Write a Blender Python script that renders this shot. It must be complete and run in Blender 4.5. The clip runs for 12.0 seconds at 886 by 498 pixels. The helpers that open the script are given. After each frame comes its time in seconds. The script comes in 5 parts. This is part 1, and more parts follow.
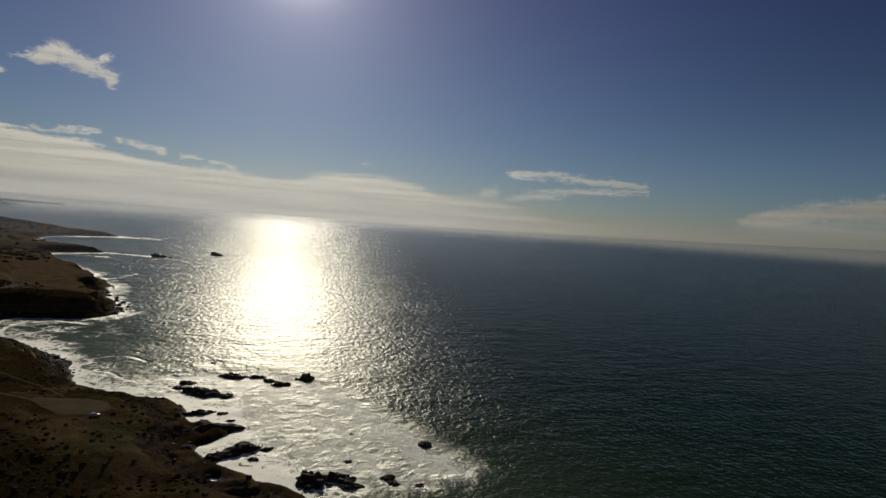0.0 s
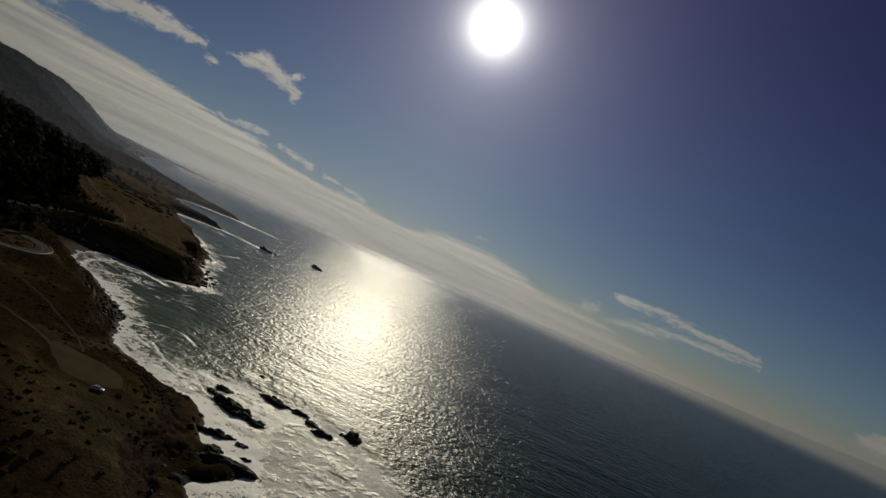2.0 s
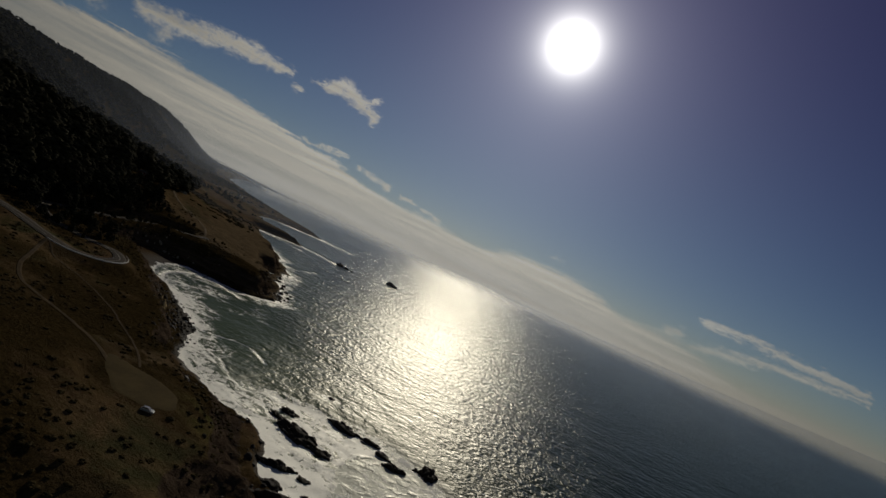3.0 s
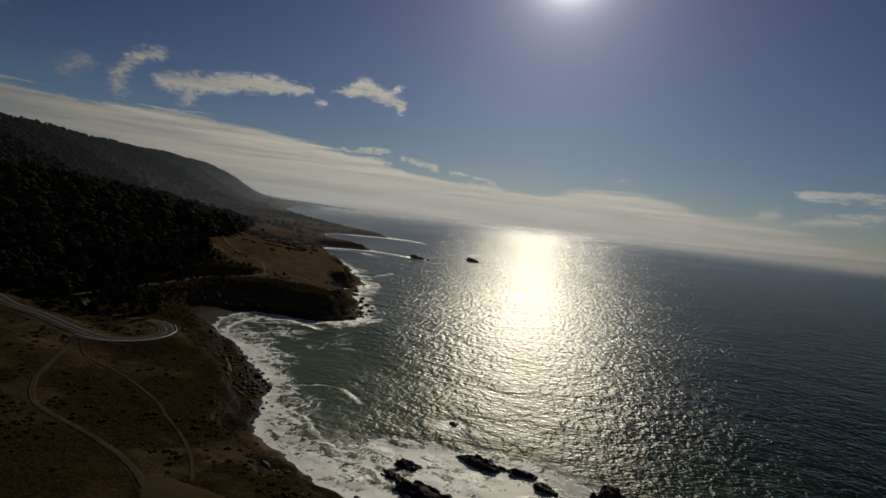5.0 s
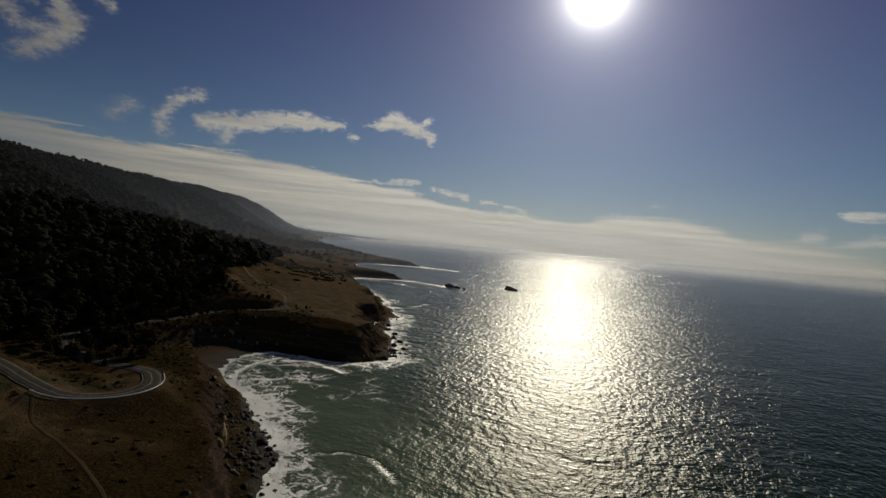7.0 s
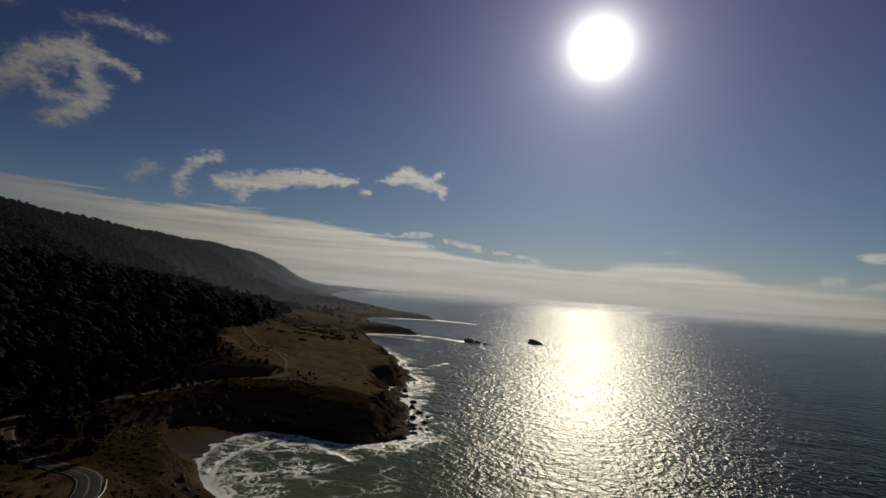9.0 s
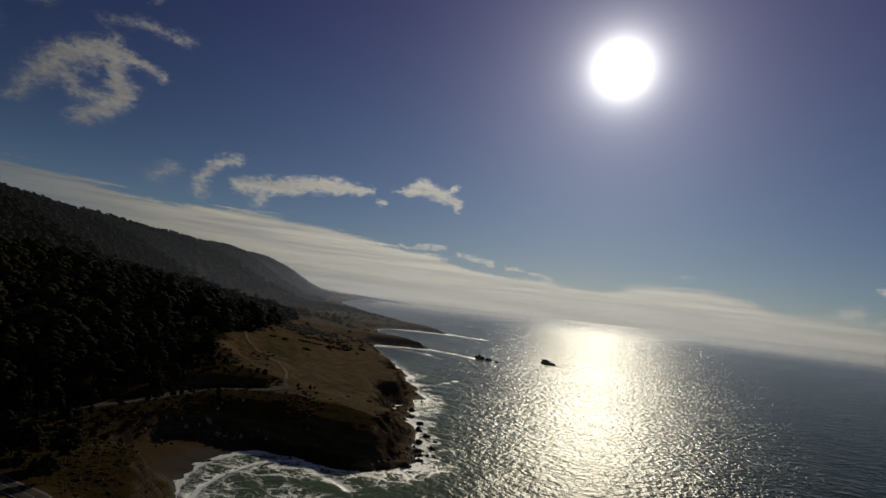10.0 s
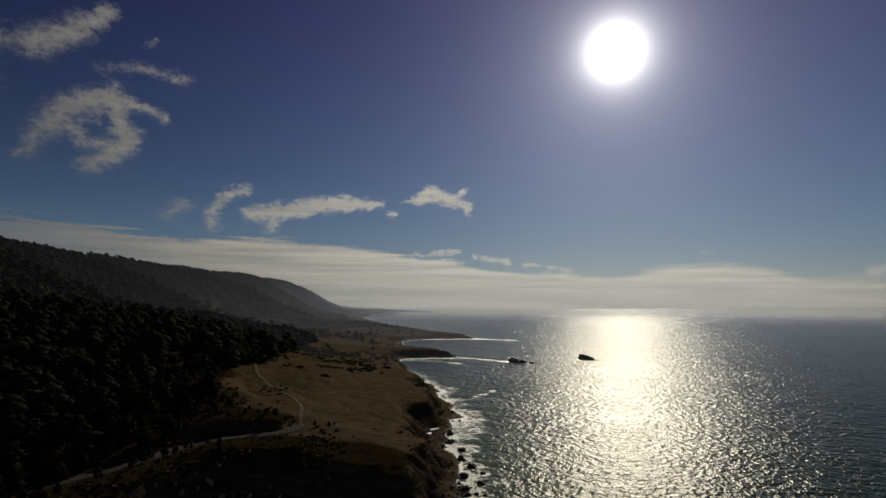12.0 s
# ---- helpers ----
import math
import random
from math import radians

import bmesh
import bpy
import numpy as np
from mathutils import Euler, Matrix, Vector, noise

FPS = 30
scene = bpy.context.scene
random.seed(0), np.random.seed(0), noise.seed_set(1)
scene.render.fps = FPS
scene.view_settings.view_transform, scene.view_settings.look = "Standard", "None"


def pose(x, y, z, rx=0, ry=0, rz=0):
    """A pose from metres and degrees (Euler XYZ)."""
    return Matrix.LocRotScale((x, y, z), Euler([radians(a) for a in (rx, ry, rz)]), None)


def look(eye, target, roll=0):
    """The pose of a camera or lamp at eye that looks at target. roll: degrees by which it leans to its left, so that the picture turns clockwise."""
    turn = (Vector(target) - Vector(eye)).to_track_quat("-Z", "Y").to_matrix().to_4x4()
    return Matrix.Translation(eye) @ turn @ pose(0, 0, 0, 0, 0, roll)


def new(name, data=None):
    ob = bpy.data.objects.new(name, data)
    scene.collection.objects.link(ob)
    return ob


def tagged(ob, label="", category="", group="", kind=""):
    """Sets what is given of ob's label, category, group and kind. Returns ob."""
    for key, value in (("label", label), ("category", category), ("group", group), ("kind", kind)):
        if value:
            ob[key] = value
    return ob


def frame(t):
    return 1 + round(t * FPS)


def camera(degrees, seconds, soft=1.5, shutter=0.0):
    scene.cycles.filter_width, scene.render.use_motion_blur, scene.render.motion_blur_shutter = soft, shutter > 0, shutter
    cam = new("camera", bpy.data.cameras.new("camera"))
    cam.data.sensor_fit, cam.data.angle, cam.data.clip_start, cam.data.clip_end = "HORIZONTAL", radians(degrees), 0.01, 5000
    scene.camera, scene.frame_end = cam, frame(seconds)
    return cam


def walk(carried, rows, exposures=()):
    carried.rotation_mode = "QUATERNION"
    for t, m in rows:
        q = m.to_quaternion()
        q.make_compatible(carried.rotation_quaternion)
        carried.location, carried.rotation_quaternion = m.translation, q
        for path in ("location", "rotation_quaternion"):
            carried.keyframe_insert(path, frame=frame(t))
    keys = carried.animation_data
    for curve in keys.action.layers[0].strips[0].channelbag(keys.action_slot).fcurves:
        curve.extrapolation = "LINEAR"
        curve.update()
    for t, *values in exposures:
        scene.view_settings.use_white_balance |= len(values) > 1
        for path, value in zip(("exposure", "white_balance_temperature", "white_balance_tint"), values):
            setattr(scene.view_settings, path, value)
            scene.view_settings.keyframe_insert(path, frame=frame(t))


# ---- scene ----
import functools

cam = camera(78, 12.0, soft=1.5)
walk(cam, [
    (0, pose(0.00, 0.00, 112.36, 87.006, -3.823, -15.908)),
    (0.5, pose(-0.43, 17.70, 109.24, 89.204, -18.062, -14.511)),
    (1, pose(-0.87, 35.42, 106.22, 91.033, -25.878, -10.473)),
    (1.5, pose(-1.44, 53.10, 103.37, 92.172, -20.416, -6.789)),
    (2, pose(-2.24, 70.69, 100.72, 92.836, -23.935, -5.572)),
    (2.5, pose(-3.25, 88.20, 98.23, 92.328, -27.086, -2.239)),
    (3, pose(-4.46, 105.61, 95.82, 91.442, -24.722, 2.881)),
    (3.5, pose(-5.86, 122.96, 93.47, 91.087, -19.629, 5.406)),
    (3.7, pose(-6.63, 129.90, 92.61, 90.761, -19.860, 6.288)),
    (5.3, pose(-21.32, 186.98, 91.27, 86.052, -5.216, 10.297)),
    (5.5, pose(-23.23, 193.09, 90.58, 86.296, -6.053, 10.175)),
    (6, pose(-27.96, 208.00, 88.73, 87.169, -5.995, 11.987)),
    (6.5, pose(-32.72, 222.77, 86.88, 87.359, -4.195, 13.437)),
    (7, pose(-37.55, 237.37, 85.04, 89.115, -5.354, 13.356)),
    (7.2, pose(-39.53, 243.14, 84.39, 89.225, -5.406, 13.255)),
    (9, pose(-58.45, 292.78, 84.25, 94.407, -4.056, 14.769)),
    (9.5, pose(-63.22, 305.42, 84.45, 95.247, -6.654, 14.831)),
    (10, pose(-67.94, 318.00, 84.65, 95.666, -6.910, 15.897)),
    (10.5, pose(-72.60, 330.47, 84.80, 96.199, -6.213, 16.733)),
    (11, pose(-77.22, 342.82, 84.91, 96.074, -6.643, 17.061)),
    (11.5, pose(-81.79, 355.10, 84.98, 96.067, -3.762, 18.189)),
    (12, pose(-86.34, 367.34, 85.03, 96.032, -0.297, 18.141)),
], exposures=[(0, -1.15), (1, -1.22), (1.6, -1.56), (3.7, -1.58), (5.4, -1.32), (6.2, -1.2), (9, -1.25), (12, -1.3)])

# ---- light: late sun low over the sea, clear sky with a cloud bank on the horizon ----
SUN_ELEVATION = radians(24.8)
sun = new("sun", bpy.data.lights.new("sun", "SUN"))
sun.data.energy, sun.data.angle, sun.data.color = 4.4, radians(0.53), (1.0, 0.92, 0.75)
sun.matrix_world = look((0, 0, 300), (0, -math.cos(SUN_ELEVATION), 300 - math.sin(SUN_ELEVATION)))


class Nodes:
    """Short calls for shader nodes."""

    def __init__(self, tree):
        self.tree = tree
        tree.nodes.clear()

    def add(self, kind, **values):
        node = self.tree.nodes.new(kind)
        for key, value in values.items():
            setattr(node, key, value)
        return node

    def put(self, socket, value):
        if isinstance(value, bpy.types.NodeSocket):
            self.tree.links.new(value, socket)
        elif value is not None:
            socket.default_value = value

    def math(self, op, a, b=None, c=None, clamp=False):
        node = self.add("ShaderNodeMath", operation=op, use_clamp=clamp)
        for i, v in enumerate((a, b, c)):
            self.put(node.inputs[i], v)
        return node.outputs[0]

    def vmath(self, op, a, b=None):
        node = self.add("ShaderNodeVectorMath", operation=op)
        self.put(node.inputs[0], a)
        self.put(node.inputs[1], b)
        return node.outputs["Value"] if op in ("DOT_PRODUCT", "LENGTH") else node.outputs[0]

    def step(self, value, lo, hi, out0=0.0, out1=1.0):
        node = self.add("ShaderNodeMapRange", interpolation_type="SMOOTHSTEP")
        for i, v in enumerate((value, lo, hi, out0, out1)):
            self.put(node.inputs[i], v)
        return node.outputs[0]

    def mix(self, factor, a, b):
        node = self.add("ShaderNodeMix", data_type="RGBA")
        self.put(node.inputs[0], factor)
        self.put(node.inputs[6], a if isinstance(a, bpy.types.NodeSocket) else (*a, 1))
        self.put(node.inputs[7], b if isinstance(b, bpy.types.NodeSocket) else (*b, 1))
        return node.outputs[2]

    def noise(self, vector, scale, detail=4.0, rough=0.55, distort=0.0):
        node = self.add("ShaderNodeTexNoise")
        self.put(node.inputs["Vector"], vector)
        for key, v in (("Scale", scale), ("Detail", detail), ("Roughness", rough), ("Distortion", distort)):
            self.put(node.inputs[key], v)
        return node.outputs[0]

    def voronoi(self, vector, scale, feature="F1"):
        node = self.add("ShaderNodeTexVoronoi", feature=feature)
        self.put(node.inputs["Vector"], vector)
        self.put(node.inputs["Scale"], scale)
        return node.outputs["Distance"]

    def scaled(self, vector, scale, turn=0.0):
        node = self.add("ShaderNodeMapping")
        self.put(node.inputs["Vector"], vector)
        node.inputs["Scale"].default_value = scale
        node.inputs["Rotation"].default_value = (0, 0, turn)
        return node.outputs[0]

    def ramp(self, value, stops):
        node = self.add("ShaderNodeValToRGB")
        self.put(node.inputs[0], value)
        while len(node.color_ramp.elements) < len(stops):
            node.color_ramp.elements.new(0.5)
        for element, (at, colour) in zip(node.color_ramp.elements, stops):
            element.position, element.color = at, (*colour, 1)
        return node.outputs[0]


def build_sky():
    world = bpy.data.worlds.new("sky")
    scene.world = world
    world.use_nodes = True
    n = Nodes(world.node_tree)
    sky = n.add("ShaderNodeTexSky", sky_type="NISHITA", sun_disc=False)
    sky.sun_elevation, sky.sun_rotation = SUN_ELEVATION, 0.0
    sky.altitude, sky.air_density, sky.dust_density, sky.ozone_density = 60, 1.0, 0.35, 4.0
    clear = n.add("ShaderNodeMix", data_type="RGBA", blend_type="MULTIPLY")
    clear.inputs[0].default_value = 1.0
    n.put(clear.inputs[6], sky.outputs[0])
    way = n.add("ShaderNodeTexCoord").outputs["Generated"]
    xyz = n.add("ShaderNodeSeparateXYZ")
    n.put(xyz.inputs[0], way)
    x, y, z = xyz.outputs
    azimuth = n.math("MULTIPLY", n.math("ARCTAN2", x, y), 180 / math.pi)
    height = n.math("MULTIPLY", n.math("ARCSINE", z), 180 / math.pi)
    flat = n.add("ShaderNodeCombineXYZ")
    n.put(flat.inputs[0], azimuth)
    n.put(flat.inputs[1], n.math("MULTIPLY", height, 2.2))
    flat = flat.outputs[0]
    deep = n.math("MULTIPLY", n.math("MULTIPLY", n.step(height, 0, 38), n.step(height, 78, 55)), n.step(n.math("ABSOLUTE", azimuth), 115, 85))
    # the unseen sky behind is brightened and warmed to fill the shaded slopes
    landward_fill = n.step(n.math("ABSOLUTE", azimuth), 85, 130)
    n.put(clear.inputs[7], n.mix(deep, n.mix(landward_fill, [SKY * c for c in (0.90, 1.0, 1.13)], [SKY * c for c in (2.6, 1.95, 1.45)]), [SKY * c for c in (0.45, 0.305, 0.72)]))
    # bright air round the sun, and the blinding disc itself
    toward = n.vmath("DOT_PRODUCT", way, (0, math.cos(SUN_ELEVATION), math.sin(SUN_ELEVATION)))
    off = n.math("MULTIPLY", n.math("ARCCOSINE", n.math("MINIMUM", toward, 1.0)), 180 / math.pi)
    glow = n.math("MULTIPLY", n.math("POWER", 2.718, n.math("MULTIPLY", off, -1.05)), 24.0)
    glow = n.math("ADD", glow, n.math("MULTIPLY", n.math("POWER", 2.718, n.math("MULTIPLY", off, -0.48)), 1.9))
    side = n.step(off, 22, 60, 1.0, 0.74)
    halo = n.math("MULTIPLY", n.math("POWER", 2.718, n.math("MULTIPLY", off, -0.22)), 0.55)
    wide = n.math("MULTIPLY", n.math("POWER", 2.718, n.math("MULTIPLY", off, -0.075)), 0.32)
    shine = n.math("ADD", glow, halo)
    fine = n.noise(n.scaled(flat, (1, 0.7, 1)), 1.9, 6, 0.65, 0.6)
    streak = n.noise(n.scaled(flat, (0.10, 0.75, 1)), 1.0, 6, 0.6, 0.3)

    # wind-torn clouds: thick strokes from one direction to another, frayed by a warped sky
    def warp(scale, amount):
        node = n.add("ShaderNodeTexNoise")
        n.put(node.inputs["Vector"], flat)
        for key, v in (("Scale", scale), ("Detail", 5.0), ("Roughness", 0.6)):
            node.inputs[key].default_value = v
        half = n.vmath("SUBTRACT", node.outputs["Color"], (0.5, 0.5, 0.5))
        return n.vmath("MULTIPLY", half, (amount, amount * 0.75, 0))

    bent = n.add("ShaderNodeSeparateXYZ")
    level_sky = n.add("ShaderNodeCombineXYZ")
    n.put(level_sky.inputs[0], azimuth)
    n.put(level_sky.inputs[1], height)
    n.put(bent.inputs[0], n.vmath("ADD", level_sky.outputs[0], n.vmath("ADD", warp(0.42, 1.7), warp(1.5, 1.3))))
    wa, wh = bent.outputs[0], bent.outputs[1]

    def stroke(a0, h0, a1, h1, r0, r1, strength=1.0):
        da, dh = a1 - a0, h1 - h0
        px, py = n.math("SUBTRACT", wa, a0), n.math("SUBTRACT", wh, h0)
        along = n.math("ADD", n.math("MULTIPLY", px, da), n.math("MULTIPLY", py, dh))
        along = n.math("DIVIDE", along, da * da + dh * dh + 1e-6, clamp=True)
        ex = n.math("MULTIPLY_ADD", along, -da, px)
        ey = n.math("MULTIPLY", n.math("MULTIPLY_ADD", along, -dh, py), 1.25)
        r = n.math("SQRT", n.math("ADD", n.math("MULTIPLY", ex, ex), n.math("MULTIPLY", ey, ey)))
        r = n.math("DIVIDE", r, n.math("MULTIPLY_ADD", along, 1.6 * (r1 - r0), 1.6 * r0))
        return n.math("MULTIPLY", n.math("MAXIMUM", n.math("SUBTRACT", 1.0, r), 0.0), strength)

    def joined(parts):
        total = parts[0]
        for p in parts[1:]:
            total = n.math("MAXIMUM", total, p)
        return total

    # small fair-weather clouds
    small = joined([stroke(*k) for k in (
        # the broken pair next to the sun
        (-21.0, 11.0, -19.4, 11.8, 0.6, 1.1), (-19.4, 11.8, -17.4, 11.0, 1.1, 0.9), (-17.4, 11.0, -15.6, 10.3, 0.9, 0.7), (-17.0, 11.2, -15.9, 12.1, 0.5, 0.4, 0.8), (-22.6, 10.9, -21.0, 11.1, 0.25, 0.4, 0.5),
        (-23.7, 9.5, -23.3, 9.6, 0.5, 0.4, 0.8),
        # the long one
        (-37.6, 9.1, -35.0, 9.4, 0.9, 1.15), (-35.8, 7.9, -35.2, 8.9, 1.0, 0.8, 0.6), (-35.0, 9.4, -31.4, 10.2, 1.0, 0.95), (-31.4, 10.2, -28.5, 10.6, 1.0, 1.1), (-28.5, 10.4, -24.9, 10.6, 1.0, 0.55),
        # torn wisps beside it
        (-41.2, 7.8, -41.4, 9.0, 0.9, 0.9, 0.62), (-41.4, 9.0, -40.0, 10.8, 0.7, 0.9, 0.62), (-40.0, 10.8, -38.3, 11.4, 0.9, 0.7, 0.7), (-45.2, 8.6, -43.9, 9.6, 1.2, 1.1, 0.5),
        # the ragged ring
        (-56.4, 12.8, -55.0, 15.0, 1.0, 1.6, 0.58), (-55.0, 15.0, -53.4, 17.0, 1.6, 1.5, 0.68), (-53.4, 17.0, -50.4, 18.4, 1.4, 1.5, 0.85), (-50.4, 18.4, -49.6, 17.0, 1.4, 1.0, 0.85), (-49.8, 17.0, -49.0, 14.9, 1.0, 1.4, 0.84), (-52.8, 15.9, -51.4, 16.3, 0.9, 0.9, 0.45),
        (-48.6, 15.2, -50.0, 13.4, 1.2, 1.4, 0.82), (-50.0, 13.4, -51.7, 12.2, 1.4, 1.1, 0.76), (-53.4, 15.4, -52.0, 14.2, 1.0, 1.0, 0.66), (-52.2, 14.2, -50.0, 14.2, 0.9, 1.0, 0.66), (-50.0, 18.2, -47.8, 18.0, 0.9, 0.7, 0.75), (-47.8, 18.0, -45.9, 17.2, 0.5, 0.6, 0.62),
        # thin ones higher up
        (-60.0, 21.0, -56.4, 21.4, 1.4, 1.5, 0.6), (-56.4, 21.4, -53.4, 23.2, 1.5, 1.6, 0.74), (-53.4, 23.2, -51.0, 25.2, 1.6, 0.9, 0.78), (-51.2, 20.4, -48.6, 21.4, 0.9, 0.8, 0.4), (-48.6, 21.4, -44.4, 20.9, 0.8, 0.9, 0.5), (-47.8, 23.3, -46.8, 23.8, 0.4, 0.3, 0.4),
        (-64.0, 16.0, -60.0, 18.0, 2.0, 2.0, 0.6),
        # shreds along the top of the bank, and the cumulus far out over the sea
        (-21.0, 5.5, -16.6, 5.6, 0.32, 0.36, 0.68), (-15.0, 5.2, -11.3, 4.7, 0.30, 0.42, 0.68), (-9.7, 4.4, -8.2, 4.3, 0.28, 0.26, 0.68), (-7.3, 4.1, -5.0, 3.8, 0.3, 0.3, 0.6), (7.4, 5.2, 8.4, 5.3, 0.4, 0.35, 0.35),
        (44.6, 1.6, 48.2, 2.4, 0.8, 1.1), (48.2, 2.4, 52.4, 3.0, 1.1, 1.1), (52.4, 2.8, 60.0, 3.8, 1.2, 1.5), (60.0, 3.6, 80.0, 4.0, 1.6, 1.8))])
    billow = n.noise(n.scaled(flat, (1, 0.62, 1)), 0.75, 7, 0.68, 0.5)
    ragged_air = n.math("ADD", n.math("MULTIPLY", n.math("SUBTRACT", fine, 0.5), 1.5), n.math("MULTIPLY", n.math("SUBTRACT", billow, 0.5), 2.1))
    density = n.math("ADD", n.math("MULTIPLY", small, 1.55), ragged_air)
    cumulus = n.math("MULTIPLY", n.math("MULTIPLY", n.step(density, -0.05, 1.75), n.step(small, 0.0, n.step(azimuth, -46, -38, 0.6, 0.5))), n.step(azimuth, -46, -40, 0.9, 1.0))
    # thin streaks over the open sea
    thin = joined([stroke(*k) for k in ((22.8, 5.2, 28.1, 5.2, 0.5, 0.6, 0.9), (28.1, 5.1, 35.9, 4.6, 0.6, 0.45), (22.6, 2.6, 28.2, 3.7, 0.8, 0.6, 0.7), (28.2, 3.7, 35.9, 4.0, 0.6, 0.4, 0.9), (20.0, 3.0, 21.2, 3.5, 0.7, 0.5, 0.7))])
    cirrus = n.math("MULTIPLY", n.math("MULTIPLY", n.step(n.math("ADD", n.math("MULTIPLY", thin, 1.3), n.math("MULTIPLY", n.math("SUBTRACT", streak, 0.5), 1.8)), 0.1, 1.3), n.step(thin, 0.0, 0.6)), 0.66)
    # the bank along the horizon: its top falls from the land towards the open sea
    curve = n.add("ShaderNodeFloatCurve")
    n.put(curve.inputs["Value"], n.math("DIVIDE", n.math("ADD", azimuth, 90.0), 180.0, clamp=True))
    points = curve.mapping.curves[0].points
    tops = [(-90, 8.2), (-50, 7.0), (-43, 6.6), (-37, 6.7), (-29, 6.2), (-23.5, 5.6), (-20, 5.1), (-17, 4.8), (-13, 3.9), (-9.5, 3.6), (-5.5, 3.7), (-2, 3.6), (-0.6, 3.4), (2.6, 4.1),
            (7.6, 4.4), (13, 3.9), (16.5, 2.9), (20, 3.0), (28, 1.2), (39, 1.3), (43.5, 1.3), (46, 2.0), (50.5, 2.9), (56, 3.4), (90, 3.8)]
    while len(points) < len(tops):
        points.new(0.5, 0.5)
    for p, (a, h) in zip(points, tops):
        p.location = ((a + 90) / 180, h / 10)
    curve.mapping.update()
    top = n.math("MULTIPLY", curve.outputs[0], 10.0)
    long_streak = n.noise(n.scaled(flat, (0.045, 0.5, 1)), 1.0, 5, 0.55, 0.2)
    wavy = n.math("ADD", n.math("MULTIPLY", n.math("SUBTRACT", streak, 0.5), n.step(azimuth, -38, -24, 3.4, 1.5)), n.math("MULTIPLY", n.math("SUBTRACT", fine, 0.5), n.step(azimuth, 34, 44, 0.9, 2.4)))
    under = n.math("SUBTRACT", n.math("ADD", top, wavy), height)
    ragged = n.step(n.math("ADD", long_streak, n.math("MULTIPLY", n.math("SUBTRACT", streak, 0.5), 0.5)), 0.30, 0.62, 0.78, 1.0)
    bank = n.math("MULTIPLY", n.math("MULTIPLY", n.step(under, -0.12, n.step(azimuth, -16, 2, 0.45, 1.0)), n.math("MULTIPLY", n.step(azimuth, -66, -38, 0.4, 1.0), n.step(azimuth, 10, 36, 1.0, 0.42))), n.math("MULTIPLY", ragged, n.step(height, -1.0, 1.2, 0.8, 1.0)))
    cover = n.math("MAXIMUM", n.math("MAXIMUM", cumulus, cirrus), bank)
    # clouds near the sun's side are lit through, those far from it are greyer
    lit = n.math("ADD", n.step(off, 64, 14, 0.24, 0.95), n.step(azimuth, 34, 50, 0.0, 0.22))
    body = n.math("MULTIPLY", n.math("MULTIPLY", n.step(n.math("ADD", n.math("MULTIPLY", long_streak, 0.65), n.math("MULTIPLY", streak, 0.35)), 0.34, 0.64, 0.78, 1.07), n.step(density, 0.7, 2.0, 1.1, 0.84)), n.step(height, 0.0, 5.0, 0.8, 1.02))
    level = n.math("MULTIPLY", n.math("MULTIPLY", lit, body), CLOUD)
    colour = n.add("ShaderNodeMix", data_type="RGBA", blend_type="MULTIPLY")
    colour.inputs[0].default_value = 1.0
    colour.inputs[6].default_value = (1.0, 0.94, 0.80, 1)
    level3 = n.add("ShaderNodeCombineColor")
    for i in range(3):
        n.put(level3.inputs[i], level)
    n.put(colour.inputs[7], level3.outputs[0])
    dimmed = n.add("ShaderNodeMix", data_type="RGBA", blend_type="MULTIPLY")
    n.put(dimmed.inputs[0], n.step(height, 4, 16))
    n.put(dimmed.inputs[6], clear.outputs[2])
    grey3 = n.add("ShaderNodeCombineColor")
    for i in range(3):
        n.put(grey3.inputs[i], side)
    n.put(dimmed.inputs[7], grey3.outputs[0])
    seen = n.mix(cover, dimmed.outputs[2], colour.outputs[2])
    shine3 = n.add("ShaderNodeCombineColor")
    for i, k in enumerate((1.0, 0.97, 0.92)):
        n.put(shine3.inputs[i], n.math("ADD", n.math("MULTIPLY", shine, k), n.math("MULTIPLY", wide, (0.80, 0.92, 1.10)[i])))
    total = n.add("ShaderNodeMix", data_type="RGBA", blend_type="ADD")
    total.inputs[0].default_value = 1.0
    n.put(total.inputs[6], seen)
    n.put(total.inputs[7], shine3.outputs[0])
    back = n.add("ShaderNodeBackground")
    n.put(back.inputs[0], total.outputs[2])
    back.inputs[1].default_value = 1.0
    n.put(n.add("ShaderNodeOutputWorld").inputs[0], back.outputs[0])


SKY, CLOUD = 0.055, 1.3
build_sky()


# ---- materials ----
def material(name):
    m = bpy.data.materials.new(name)
    m.use_nodes = True
    n = Nodes(m.node_tree)
    shader = n.add("ShaderNodeBsdfPrincipled")
    n.put(n.add("ShaderNodeOutputMaterial").inputs[0], shader.outputs[0])
    return m, n, shader


def bumped(n, shader, height, strength, distance):
    b = n.add("ShaderNodeBump")
    b.inputs["Strength"].default_value, b.inputs["Distance"].default_value = strength, distance
    n.put(b.inputs["Height"], height)
    n.put(shader.inputs["Normal"], b.outputs[0])
    return b.outputs[0]


def place(n):
    return n.add("ShaderNodeNewGeometry").outputs["Position"]


